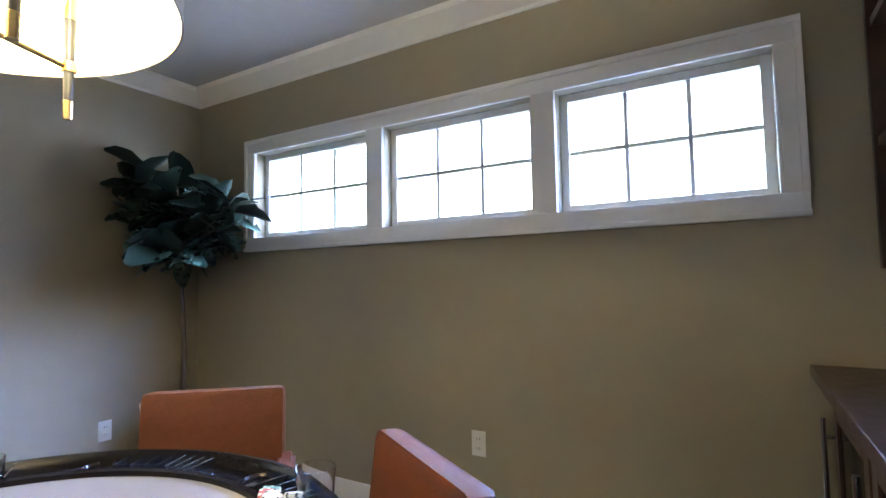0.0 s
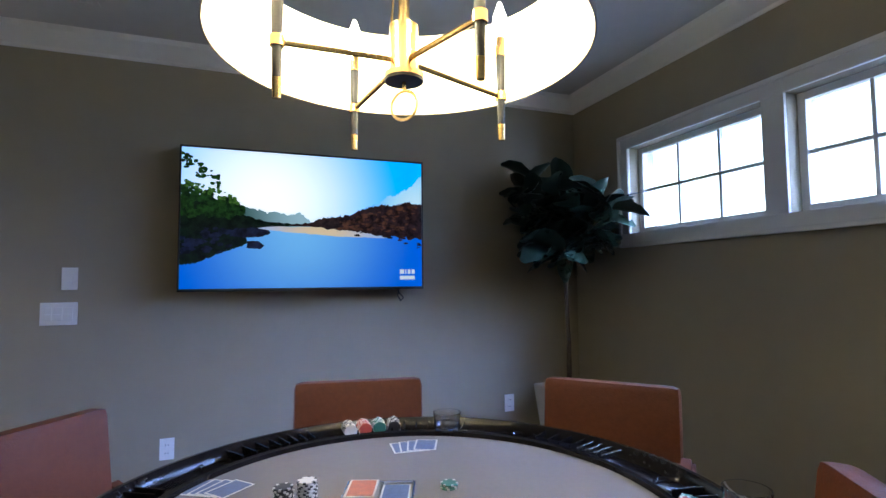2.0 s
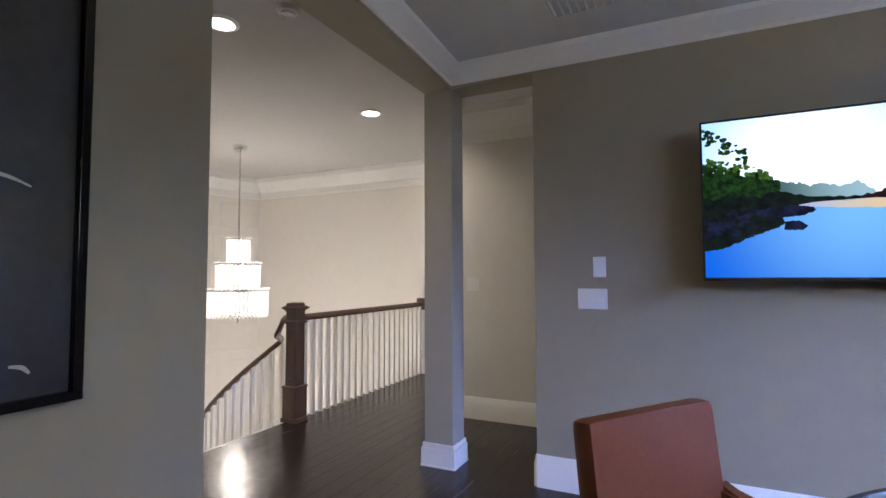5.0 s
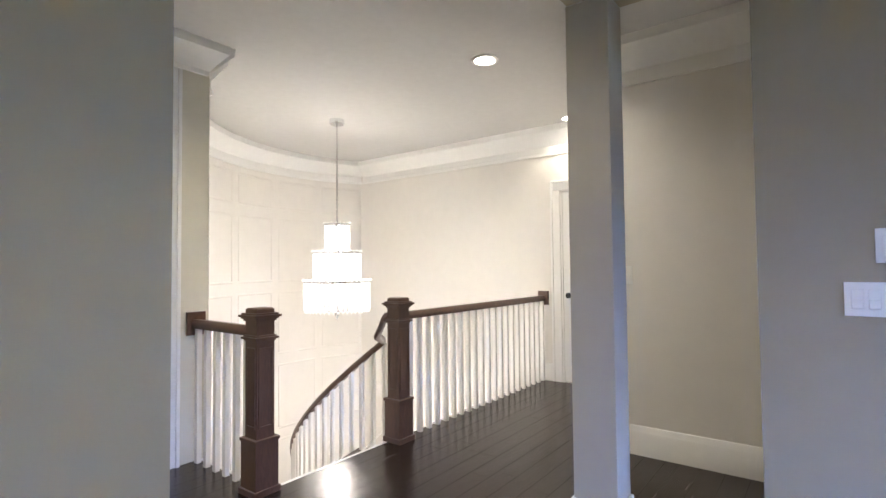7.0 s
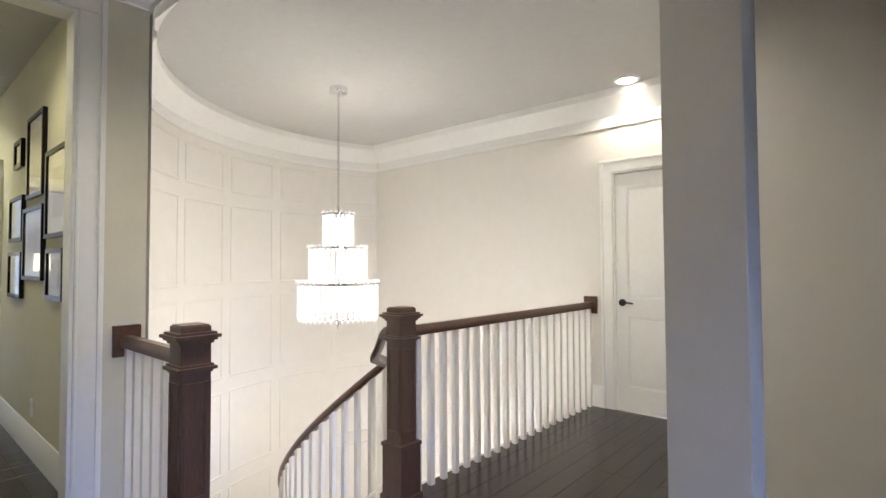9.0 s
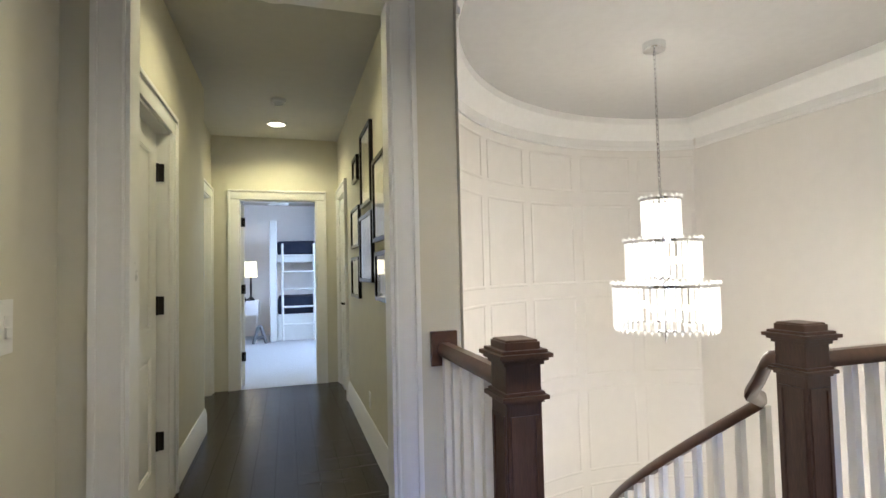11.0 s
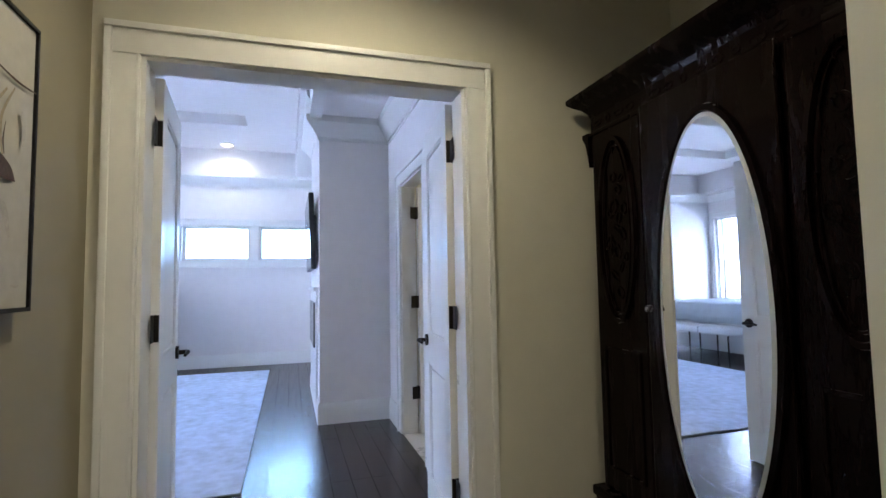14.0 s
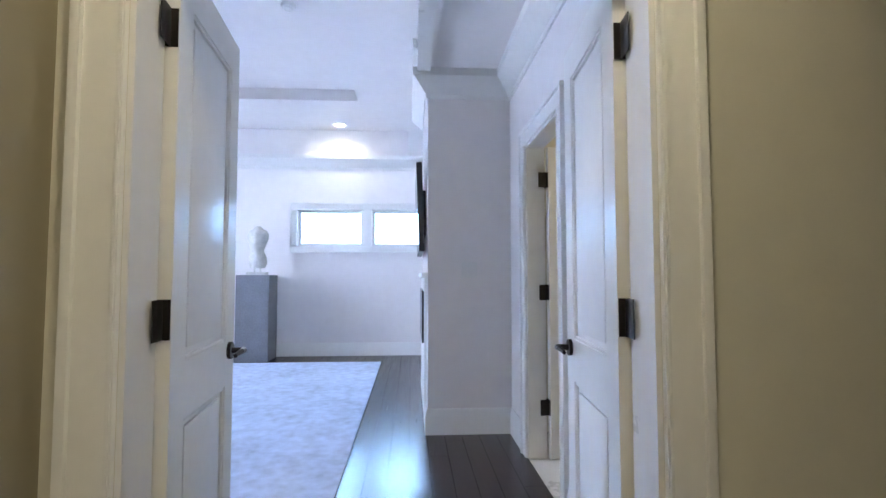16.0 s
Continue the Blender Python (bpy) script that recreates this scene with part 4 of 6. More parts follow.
# ---- game room: television ----
def glow(name, a, b, nscale, strength=1.0, grad=None):
    """A screen colour: two tones mixed by noise, or by the distance from a point."""
    m = bpy.data.materials.new(name)
    m.use_nodes = True
    nt = m.node_tree
    p = nt.nodes["Principled BSDF"]
    p.inputs["Base Color"].default_value, p.inputs["Roughness"].default_value = (0.01, 0.01, 0.01, 1), 0.25
    tc = nt.nodes.new("ShaderNodeTexCoord")
    mix = nt.nodes.new("ShaderNodeMix")
    mix.data_type = "RGBA"
    mix.inputs[6].default_value, mix.inputs[7].default_value = (*a, 1), (*b, 1)
    mr = nt.nodes.new("ShaderNodeMapRange")
    mr.interpolation_type = "SMOOTHSTEP"
    p.inputs["Specular IOR Level"].default_value = 0.08
    if grad:
        vm = nt.nodes.new("ShaderNodeVectorMath")
        vm.operation = "DISTANCE"
        vm.inputs[1].default_value = grad[0]
        nt.links.new(tc.outputs["Object"], vm.inputs[0])
        nt.links.new(vm.outputs["Value"], mr.inputs["Value"])
        mr.inputs["From Min"].default_value, mr.inputs["From Max"].default_value = grad[1], grad[2]
    else:
        n = node(nt, "ShaderNodeTexNoise", Scale=nscale, Detail=8.0, Roughness=0.65)
        nt.links.new(tc.outputs["Object"], n.inputs["Vector"])
        nt.links.new(n.outputs[0], mr.inputs["Value"])
        mr.inputs["From Min"].default_value, mr.inputs["From Max"].default_value = 0.35, 0.65
    nt.links.new(mr.outputs[0], mix.inputs[0])
    nt.links.new(mix.outputs[2], p.inputs["Emission Color"])
    p.inputs["Emission Strength"].default_value = strength
    return m


tv = thing("television", "large flat television showing a blue beach scene on the wall", "television", at=pose(-2.64, 0.69, 1.618, 0, 0, 90))
W2, H2 = 0.689, 0.400
bm = NB()
box(bm, -W2, W2, 0.002, 0.05, -H2, H2, 0.004)
box(bm, -0.42, 0.42, 0.05, 0.075, -0.30, 0.16, 0.01)
part("case", bm, BLACKP, tv, "thin black case")
for x0, x1, z0, z1 in ((-W2, W2, H2 - 0.010, H2), (-W2, W2, -H2, -H2 + 0.016), (-W2, -W2 + 0.009, -H2 + 0.016, H2 - 0.010), (W2 - 0.009, W2, -H2 + 0.016, H2 - 0.010)):
    bm = NB()
    box(bm, x0, x1, -0.006, 0.002, z0, z1, 0.001)
    part("bezel", bm, BLACKP, tv)
bm = NB()
box(bm, -0.25, 0.25, 0.075, 0.158, -0.22, 0.12, 0.01)
part("wall_mount", bm, BLACKP, tv, "black wall mount")
bm = NB()
for p, q in zip([(0.55, 0.06, -0.40), (0.545, 0.08, -0.44), (0.565, 0.085, -0.475), (0.585, 0.085, -0.455), (0.56, 0.08, -0.43)],
                [(0.545, 0.08, -0.44), (0.565, 0.085, -0.475), (0.585, 0.085, -0.455), (0.56, 0.08, -0.43), (0.54, 0.07, -0.40)]):
    rod(bm, p, q, 0.004, n=6)
part("cable", bm, BLACKP, tv, "short loop of black cable", 60)
SX0, SX1, SZ0, SZ1 = -W2 + 0.009, W2 - 0.009, -H2 + 0.016, H2 - 0.010


def layer(name, pts, material, depth, rag=0.0, seed=1):
    """A flat patch of the picture; pts are (across, up) from 0 to 1, with ragged upper edges."""
    rng = random.Random(seed)
    out = []
    for (u0, v0), (u1, v1) in zip(pts, pts[1:] + pts[:1]):
        k = 9 if rag and abs(u1 - u0) > 0.02 else 1
        for i in range(k):
            f = i / k
            out.append((u0 + (u1 - u0) * f, v0 + (v1 - v0) * f + (rng.uniform(-rag, rag) if 0 < f else 0)))
    bm = NB()
    bm.faces.new([bm.verts.new((SX0 + (SX1 - SX0) * min(1, max(0, u)), depth, SZ0 + (SZ1 - SZ0) * min(1, max(0, v)))) for u, v in out])
    return part(name, bm, material, screen)


bm = NB()
box(bm, SX0, SX1, -0.001, 0.002, SZ0, SZ1)
screen = part("screen", bm, glow("screen sky", (0.95, 1.0, 1.0), (0.0, 0.40, 0.92), 1, 1.7, ((-0.24, 0, 0.10), 0.06, 0.82)), tv, "glowing screen with a beach picture")


def clumps(name, material, n, seed, where, size, flat=0.8):
    """Small uneven patches joined in one flat mesh; where(rng) gives (across, up)."""
    rng = random.Random(seed)
    bm = NB()
    for k in range(n):
        u, v = where(rng)
        r = size * rng.uniform(0.4, 1.0)
        pts = [(u + r * math.cos(i * 0.6283) * rng.uniform(0.6, 1), v + 1.72 * flat * r * math.sin(i * 0.6283) * rng.uniform(0.6, 1)) for i in range(10)]
        bm.faces.new([bm.verts.new((SX0 + (SX1 - SX0) * min(1, max(0, p)), DEPTH[0] - 0.000002 * k, SZ0 + (SZ1 - SZ0) * min(1, max(0, q)))) for p, q in pts])
    DEPTH[0] -= 0.000002 * n + 0.00005
    return tagged(part(name, bm, material, screen), kind="stuff")


DEPTH = [-0.0022]
CLOUD = glow("screen cloud", (0.62, 0.90, 1.0), (0.10, 0.52, 0.95), 1, 1.3, ((0.66, 0, 0.08), 0.02, 0.36))
CANOPY = glow("screen tree canopy", (0.0, 0.006, 0.001), (0.016, 0.065, 0.008), 30)
SUNLEAF = glow("screen sunlit leaves", (0.012, 0.06, 0.006), (0.09, 0.20, 0.03), 60)
HAZEG = glow("screen hazy trees", (0.01, 0.07, 0.05), (0.42, 0.66, 0.74), 1, 1.0, ((-0.50, 0, -0.02), 0.04, 0.50))
SHADEG = glow("screen deep shade", (0.0, 0.001, 0.001), (0.004, 0.014, 0.006), 20)
ROCKB = glow("screen brown rock", (0.006, 0.003, 0.002), (0.12, 0.048, 0.022), 26)
ROCKD = glow("screen shaded rock", (0.002, 0.001, 0.002), (0.035, 0.016, 0.014), 26)
BOULD = glow("screen blue boulder", (0.001, 0.001, 0.006), (0.012, 0.018, 0.06), 18)
layer("screen_sea", [(0, 0), (1, 0), (1, 0.455), (0, 0.455)], glow("screen blue sand", (0.20, 0.56, 1.0), (0.0, 0.14, 0.80), 1, 1.15, ((-0.06, 0, -0.06), -0.02, 0.72)), -0.0014)
layer("screen_sand", [(0.20, 0.455), (0.32, 0.425), (0.50, 0.40), (0.70, 0.385), (0.84, 0.385), (0.74, 0.45), (0.26, 0.472)], glow("screen gold sand", (0.85, 0.66, 0.40), (0.40, 0.55, 0.85), 1, 1.1, ((0.06, 0, -0.03), 0.02, 0.42)), -0.0018, 0.004, 2)
layer("screen_cloud", [(0.72, 0.60), (1, 0.60), (1, 0.90), (0.975, 0.86), (0.95, 0.80), (0.91, 0.77), (0.88, 0.73), (0.84, 0.72), (0.80, 0.66)], CLOUD, DEPTH[0], 0.010, 10)
DEPTH[0] -= 0.0001
layer("screen_hill", [(0.15, 0.45), (0.50, 0.455), (0.50, 0.50), (0.46, 0.56), (0.42, 0.55), (0.38, 0.53), (0.34, 0.54), (0.30, 0.57), (0.26, 0.58), (0.15, 0.63)], HAZEG, DEPTH[0], 0.008, 11)
DEPTH[0] -= 0.0001
clumps("screen_hill_trees", HAZEG, 40, 32, lambda r: (lambda u: (u, 0.49 + (0.09 - 0.20 * (u - 0.2)) * r.random()))(r.uniform(0.17, 0.40)), 0.018)
layer("screen_forest", [(0, 0.40), (0.42, 0.455), (0.42, 0.475), (0.28, 0.50), (0.20, 0.56), (0.15, 0.60), (0, 0.66)], SHADEG, DEPTH[0] - 0.00004, 0.008, 4)
DEPTH[0] -= 0.0001
clumps("screen_canopy", CANOPY, 110, 33, lambda r: (lambda u: (u, 0.52 + (0.24 - 0.75 * u) * r.random()))(0.23 * r.random()), 0.026)
clumps("screen_leaves", SUNLEAF, 46, 34, lambda r: (lambda u: (u, 0.72 - 0.55 * u + 0.06 * r.random()))(0.21 * r.random()), 0.012)
clumps("screen_branch", CANOPY, 60, 35, lambda r: (lambda u: (u, 0.97 - 1.15 * u - 0.10 * r.random()))(0.145 * r.random()), 0.013)
layer("screen_rock", [(0.40, 0.455), (0.62, 0.445), (0.72, 0.43), (0.86, 0.40), (1, 0.375), (1, 0.665), (0.965, 0.66), (0.94, 0.685), (0.905, 0.665), (0.88, 0.65), (0.82, 0.645), (0.76, 0.625), (0.72, 0.60), (0.66, 0.555), (0.60, 0.535), (0.56, 0.53), (0.50, 0.49)], ROCKD, DEPTH[0] - 0.00004, 0.010, 5)
DEPTH[0] -= 0.0001
clumps("screen_rock_face", ROCKB, 90, 36, lambda r: (lambda u: (u, 0.44 + (0.06 + 0.16 * (u - 0.62) / 0.3) * r.random()))(r.uniform(0.62, 0.97)), 0.022, 0.5)
clumps("screen_rock_shade", ROCKD, 60, 37, lambda r: (lambda u: (u, 0.40 + 0.20 * r.random() * (u - 0.62) / 0.3))(r.uniform(0.70, 1.0)), 0.020, 0.4)
clumps("screen_wet_rock", ROCKD, 26, 38, lambda r: (lambda u: (u, 0.41 - 0.55 * max(0, u - 0.80) * r.random()))(r.uniform(0.76, 1.0)), 0.020, 0.35)
layer("screen_dark_rock", [(0, 0.17), (0.05, 0.18), (0.12, 0.23), (0.17, 0.27), (0.22, 0.30), (0.25, 0.33), (0.24, 0.38), (0.18, 0.45), (0, 0.50)], SHADEG, DEPTH[0] - 0.00004, 0.007, 7)
DEPTH[0] -= 0.0001
clumps("screen_boulder", BOULD, 34, 39, lambda r: (lambda u: (u, 0.24 + 0.45 * u * r.random() + 0.16 * r.random()))(0.20 * r.random()), 0.030, 0.55)
layer("screen_boulder_top", [(0.18, 0.375), (0.24, 0.365), (0.30, 0.375), (0.34, 0.40), (0.33, 0.425), (0.27, 0.44), (0.20, 0.43)], BOULD, DEPTH[0] - 0.00002, 0.004, 8)
layer("screen_boulder_small", [(0.245, 0.29), (0.30, 0.285), (0.315, 0.31), (0.29, 0.345), (0.25, 0.34)], BOULD, DEPTH[0] - 0.00003, 0.003, 9)
for u0, u1, v0, v1 in ((0.895, 0.965, 0.055, 0.085), (0.895, 0.915, 0.10, 0.135), (0.920, 0.926, 0.10, 0.135), (0.932, 0.945, 0.10, 0.135), (0.950, 0.965, 0.10, 0.135)):
    layer("screen_mark", [(u0, v0), (u1, v0), (u1, v1), (u0, v1)], glow("screen white mark", (0.8, 0.9, 1.0), (0.7, 0.85, 1.0), 4), -0.0052)

# ---- game room: drum pendant ----
PC = Vector((-0.54, 0.67, 0))
pend = thing("drum_pendant", "large lit drum pendant with brass arms over the table", "pendant lamp")
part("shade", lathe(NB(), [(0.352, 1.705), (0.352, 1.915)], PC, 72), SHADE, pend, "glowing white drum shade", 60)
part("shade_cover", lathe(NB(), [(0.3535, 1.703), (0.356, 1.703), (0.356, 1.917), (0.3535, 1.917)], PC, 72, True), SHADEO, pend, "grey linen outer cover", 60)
bm = NB()
rod(bm, PC + Vector((0, 0, 1.76)), PC + Vector((0, 0, 2.60)), 0.011, n=14)
lathe(bm, [(0.001, 2.62), (0.065, 2.62), (0.063, 2.595), (0.02, 2.585), (0.001, 2.585)], PC, 28)
part("stem", bm, BRASS, pend, "brass stem and canopy", 40)
for k in range(3):
    a = radians(50 + 120 * k)
    bm = NB()
    rod(bm, PC + Vector((0, 0, 2.10)), PC + Vector((0.35 * math.cos(a), 0.35 * math.sin(a), 1.91)), 0.003, n=6)
    part("stay", bm, BRASS, pend, "thin brass stay", 40)
part("hub", lathe(NB(), [(0.001, 1.655), (0.037, 1.655), (0.038, 1.665), (0.028, 1.67), (0.028, 1.76), (0.001, 1.765)], PC, 32), BRASS, pend, "brass hub", 40)
part("hub_disc", lathe(NB(), [(0.001, 1.650), (0.037, 1.650), (0.038, 1.6555), (0.001, 1.656)], PC, 32), BRONZE, pend, "dark bronze disc", 40)
bm = NB()
rod(bm, PC + Vector((0, 0, 1.652)), PC + Vector((0, 0, 1.632)), 0.004, n=8)
hoop = []
for i in range(32):
    a = 2 * math.pi * i / 32
    d = Vector((0.707 * math.cos(a), 0.707 * math.cos(a), math.sin(a)))
    hoop.append([bm.verts.new(PC + Vector((0, 0, 1.604)) + d * (0.028 + 0.0032 * math.cos(b * 1.0472)) + Vector((0.707, -0.707, 0)) * 0.0032 * math.sin(b * 1.0472)) for b in range(6)])
for i in range(32):
    for b in range(6):
        bm.faces.new((hoop[i][b], hoop[i][(b + 1) % 6], hoop[(i + 1) % 32][(b + 1) % 6], hoop[(i + 1) % 32][b]))
part("ring_pull", bm, BRASS, pend, "thin brass ring", 60)
for k in range(4):
    a = radians(13) + k * math.pi / 2
    c, s = math.cos(a), math.sin(a)
    q = PC + Vector((0.24 * c, 0.24 * s, 0))
    bm = NB()
    rod(bm, PC + Vector((0.03 * c, 0.03 * s, 1.688)), q + Vector((0, 0, 1.668)), 0.0055, n=8)
    arm = part("arm", bm, BRASS, pend, "brass arm", 40)
    bm = NB()
    rod(bm, q + Vector((0, 0, 1.605)), q + Vector((0, 0, 1.76)), 0.0075, 0.0105, n=12)
    part("candle_sleeve", bm, BLACKP, arm, "tapered dark sleeve", 40)
    bm = NB()
    rod(bm, q + Vector((0, 0, 1.572)), q + Vector((0, 0, 1.606)), 0.0072, 0.0085, n=12)
    part("tip", bm, BRASS, arm, "brass tip", 40)
    bm = NB()
    rod(bm, q + Vector((0, 0, 1.660)), q + Vector((0, 0, 1.678)), 0.0125, n=12)
    part("collar", bm, BRASS, arm, "brass collar", 40)
    bm = NB()
    rod(bm, q + Vector((0, 0, 1.758)), q + Vector((0, 0, 1.80)), 0.011, n=12)
    part("socket", bm, BRASS, arm, "brass lamp socket", 40)
    part("bulb", lathe(NB(), [(0.001, 1.80), (0.010, 1.80), (0.017, 1.825), (0.014, 1.85), (0.004, 1.88), (0.001, 1.882)], q, 12), BULB, arm, "glowing candle bulb", 60)

# ---- game room: poker table ----
TC = Vector((-0.61, 0.70, 0))
tab = thing("poker_table", "round poker table with pale felt and a black chip rail", "table")
part("playing_surface", lathe(NB(), [(0.001, 0.770), (0.56, 0.770), (0.56, 0.800), (0.001, 0.800)], TC, 96), FELT, tab, "pale grey felt top", 40)
part("rail", lathe(NB(), [(0.535, 0.795), (0.537, 0.812), (0.548, 0.815), (0.560, 0.806), (0.566, 0.796), (0.632, 0.796), (0.638, 0.812), (0.650, 0.826), (0.664, 0.824), (0.672, 0.812), (0.672, 0.745), (0.655, 0.735), (0.535, 0.735)], TC, 120, True),
     BLACKL, tab, "black lacquer chip rail", 30)
for k in range(8):
    a = radians(22.5 + 45 * k)
    for j, off in enumerate((-9.5, -6.9, -4.3, -1.7, 0.9, 4.5, 8.0, 12)):
        aa = a + radians(off)
        bm = NB()
        box(bm, 0.563, 0.640, -0.0022, 0.0022, 0.796, 0.817, 0.001, Matrix.Translation(TC) @ pose(0, 0, 0, 0, 0, math.degrees(aa)))
        part("divider", bm, STEEL if j in (0, 1, 2, 3) and k in (2, 3) else BLACKL, tab)
    aa = a + radians(17)
    bm = lathe(NB(), [(0.036, 0.799), (0.040, 0.805), (0.044, 0.799)], TC + Vector((0.60 * math.cos(aa), 0.60 * math.sin(aa), 0)), 20)
    part("cup_ring", bm, BLACKL, tab, "", 40)
part("apron", lathe(NB(), [(0.10, 0.66), (0.50, 0.70), (0.60, 0.735), (0.10, 0.769)], TC, 48, True), WOOD, tab, "dark wood underside", 40)
part("pedestal", lathe(NB(), [(0.001, 0.05), (0.11, 0.05), (0.085, 0.15), (0.07, 0.30), (0.10, 0.42), (0.13, 0.52), (0.16, 0.665), (0.001, 0.665)], TC, 24), WOOD, tab, "turned dark wood pedestal", 40)
for k in range(4):
    bm = NB()
    box(bm, 0.05, 0.44, -0.04, 0.04, 0.0, 0.085, 0.015, Matrix.Translation(TC) @ pose(0, 0, 0, 0, 0, 45 + 90 * k))
    part("foot", bm, WOOD, tab)


def chair():
    ob = thing("game_chair", "cognac leather game chair with a low square back by the table", "chair", "chairs round the poker table")
    lean = pose(0, -0.205, 0.43, 7, 0, 0)
    bm = NB()
    box(bm, -0.245, 0.245, -0.04, 0.035, 0.0, 0.455, 0.028)
    for v in bm.verts:
        v.co.y += 0.05 * (v.co.x / 0.245) ** 2 - 0.02
    bmesh.ops.transform(bm, matrix=lean, verts=bm.verts)
    part("backrest", bm, LEATHER, ob, "", 50)
    bm = NB()
    box(bm, -0.235, 0.235, -0.23, 0.25, 0.36, 0.475, 0.03)
    part("seat", bm, LEATHER, ob, "", 50)
    for s in (-1, 1):
        bm = NB()
        vs = [(-0.20, 0.40), (-0.20, 0.66), (-0.12, 0.63), (0.02, 0.57), (0.14, 0.55), (0.19, 0.52), (0.19, 0.40)]
        a = [bm.verts.new((s * 0.225, y, z)) for y, z in vs]
        b = [bm.verts.new((s * 0.285, y, z)) for y, z in vs]
        bm.faces.new(a)
        bm.faces.new(b[::-1])
        for i in range(len(vs)):
            bm.faces.new((a[i], a[(i + 1) % len(vs)], b[(i + 1) % len(vs)], b[i]))
        bmesh.ops.bevel(bm, geom=list(bm.edges), offset=0.014, segments=2, affect="EDGES")
        part("arm", bm, LEATHER, ob, "", 50)
    for x, y in ((-0.2, -0.2), (0.2, -0.2), (-0.2, 0.21), (0.2, 0.21)):
        bm = NB()
        rod(bm, (x, y, 0.37), (x * 1.06, y * 1.06, 0.0), 0.022, 0.014, n=8)
        part("leg", bm, WOOD, ob, "dark tapered leg", 40)
    return ob


c0 = chair()
c0.matrix_basis = pose(-1.387, 0.748, 0, 0, 0, -99.5)
for m in (pose(-1.065, 1.483, 0, 0, 0, -138.3), pose(-1.169, 0.0, 0, 0, 0, -35.8), pose(-0.294, 1.234, 0, 0, 0, 147.5)):
    copy_thing(c0, m)


# ---- game room: chips, cards, glass ----
def chip_mesh(material):
    bm = lathe(NB(), [(0.0005, 0.0), (0.0185, 0.0), (0.0195, 0.0008), (0.0195, 0.0026), (0.0185, 0.0034), (0.0005, 0.0034)], (0, 0, 0), 16)
    me = mesh_of("chip", bm, material, 30)
    bm = NB()
    for k in range(6):
        box(bm, 0.0150, 0.0199, -0.0028, 0.0028, 0.0004, 0.0036, 0, pose(0, 0, 0, 0, 0, 60 * k))
    return me, mesh_of("edge_spot", bm, CHIPK if material is CHIPW else CHIPW)


CHIPM = {k: chip_mesh(m) for k, m in (("white", CHIPW), ("red", CHIPR), ("green", CHIPG), ("black", CHIPK))}


def chips(label, colour, at, n, spread=0.0012, seed=0):
    rng = random.Random(seed)
    ob = thing("chip_stack", label, "poker chips", "poker chips on the table", at)
    for i in range(n):
        c = new("chip", CHIPM[colour][0])
        c.parent = ob
        c.matrix_basis = pose(rng.uniform(-spread, spread), rng.uniform(-spread, spread), i * 0.0035, 0, 0, rng.uniform(0, 60))
        e = new("edge_spot", CHIPM[colour][1])
        e.parent = c
    return ob


for k, colr in enumerate(("white", "red", "green", "black")):
    a = radians(180 + 2 - 4.4 * k)
    chips("row of %s poker chips standing in the black rail" % colr, colr, Matrix.Translation(TC + Vector((0.600 * math.cos(a), 0.600 * math.sin(a), 0.797))) @ pose(0, 0, 0.020, 90, 0, math.degrees(a) + 90) @ pose(0, 0, -0.03), 17, 0.0008, k)
chips("stack of black poker chips on the pale felt", "black", pose(-0.722, 0.465, 0.8005), 16, seed=5)
chips("stack of white poker chips on the pale felt", "white", pose(-0.722, 0.512, 0.8005), 18, seed=6)
chips("few green poker chips lying on the pale felt", "green", pose(-0.726, 0.826, 0.8005), 3, 0.004, 7)
chips("few red poker chips lying on the pale felt", "red", pose(-0.80, 0.235, 0.8005), 4, 0.006, 8)
chips("few red poker chips lying on the pale felt", "red", pose(-0.83, 0.29, 0.8005), 2, 0.006, 9)
for k, (colr, x, y, n) in enumerate((("green", -0.455, 1.252, 6), ("red", -0.43, 1.218, 9), ("white", -0.395, 1.205, 11), ("white", -0.352, 1.215, 12), ("white", -0.335, 1.18, 9))):
    chips("heap of %s poker chips in the table rail" % colr, colr, pose(x, y, 0.799, 14 * (k % 3 - 1), 10 * (k % 2), 20 * k), n, 0.003, 20 + k)


def cards(label, x, y, rz, n, back, step=0.022):
    ob = thing("playing_cards", label, "playing cards", "fanned cards on the table", pose(x, y, 0.8006, 0, 0, rz))
    for i in range(n):
        m = pose(i * step, 0, i * 0.0006, 0, 0, -6 * i)
        bm = NB()
        box(bm, -0.0315, 0.0315, -0.044, 0.044, 0, 0.0005)
        c = part("card", bm, CHIPW, ob, "", at=m)
        bm = NB()
        box(bm, -0.0265, 0.0265, -0.039, 0.039, 0.0005, 0.0008)
        part("card_back", bm, back, c)
    return ob


cards("fan of blue-backed playing cards on the felt", -1.03, 0.80, 85, 4, CARDB)
cards("fan of blue-backed playing cards on the felt", -0.93, 0.30, 60, 4, CARDB)
deck = thing("card_box", "open box holding two card decks on the felt", "card decks", at=pose(-0.715, 0.66, 0.8005, 0, 0, 70))
bm = NB()
for x0, x1, y0, y1, z1 in ((-0.075, 0.075, -0.052, -0.049, 0.022), (-0.075, 0.075, 0.049, 0.052, 0.022), (-0.075, -0.072, -0.049, 0.049, 0.022), (0.072, 0.075, -0.049, 0.049, 0.022), (-0.072, 0.072, -0.049, 0.049, 0.003)):
    box(bm, x0, x1, y0, y1, 0, z1)
part("tray", bm, STEEL, deck, "clear and steel tray")
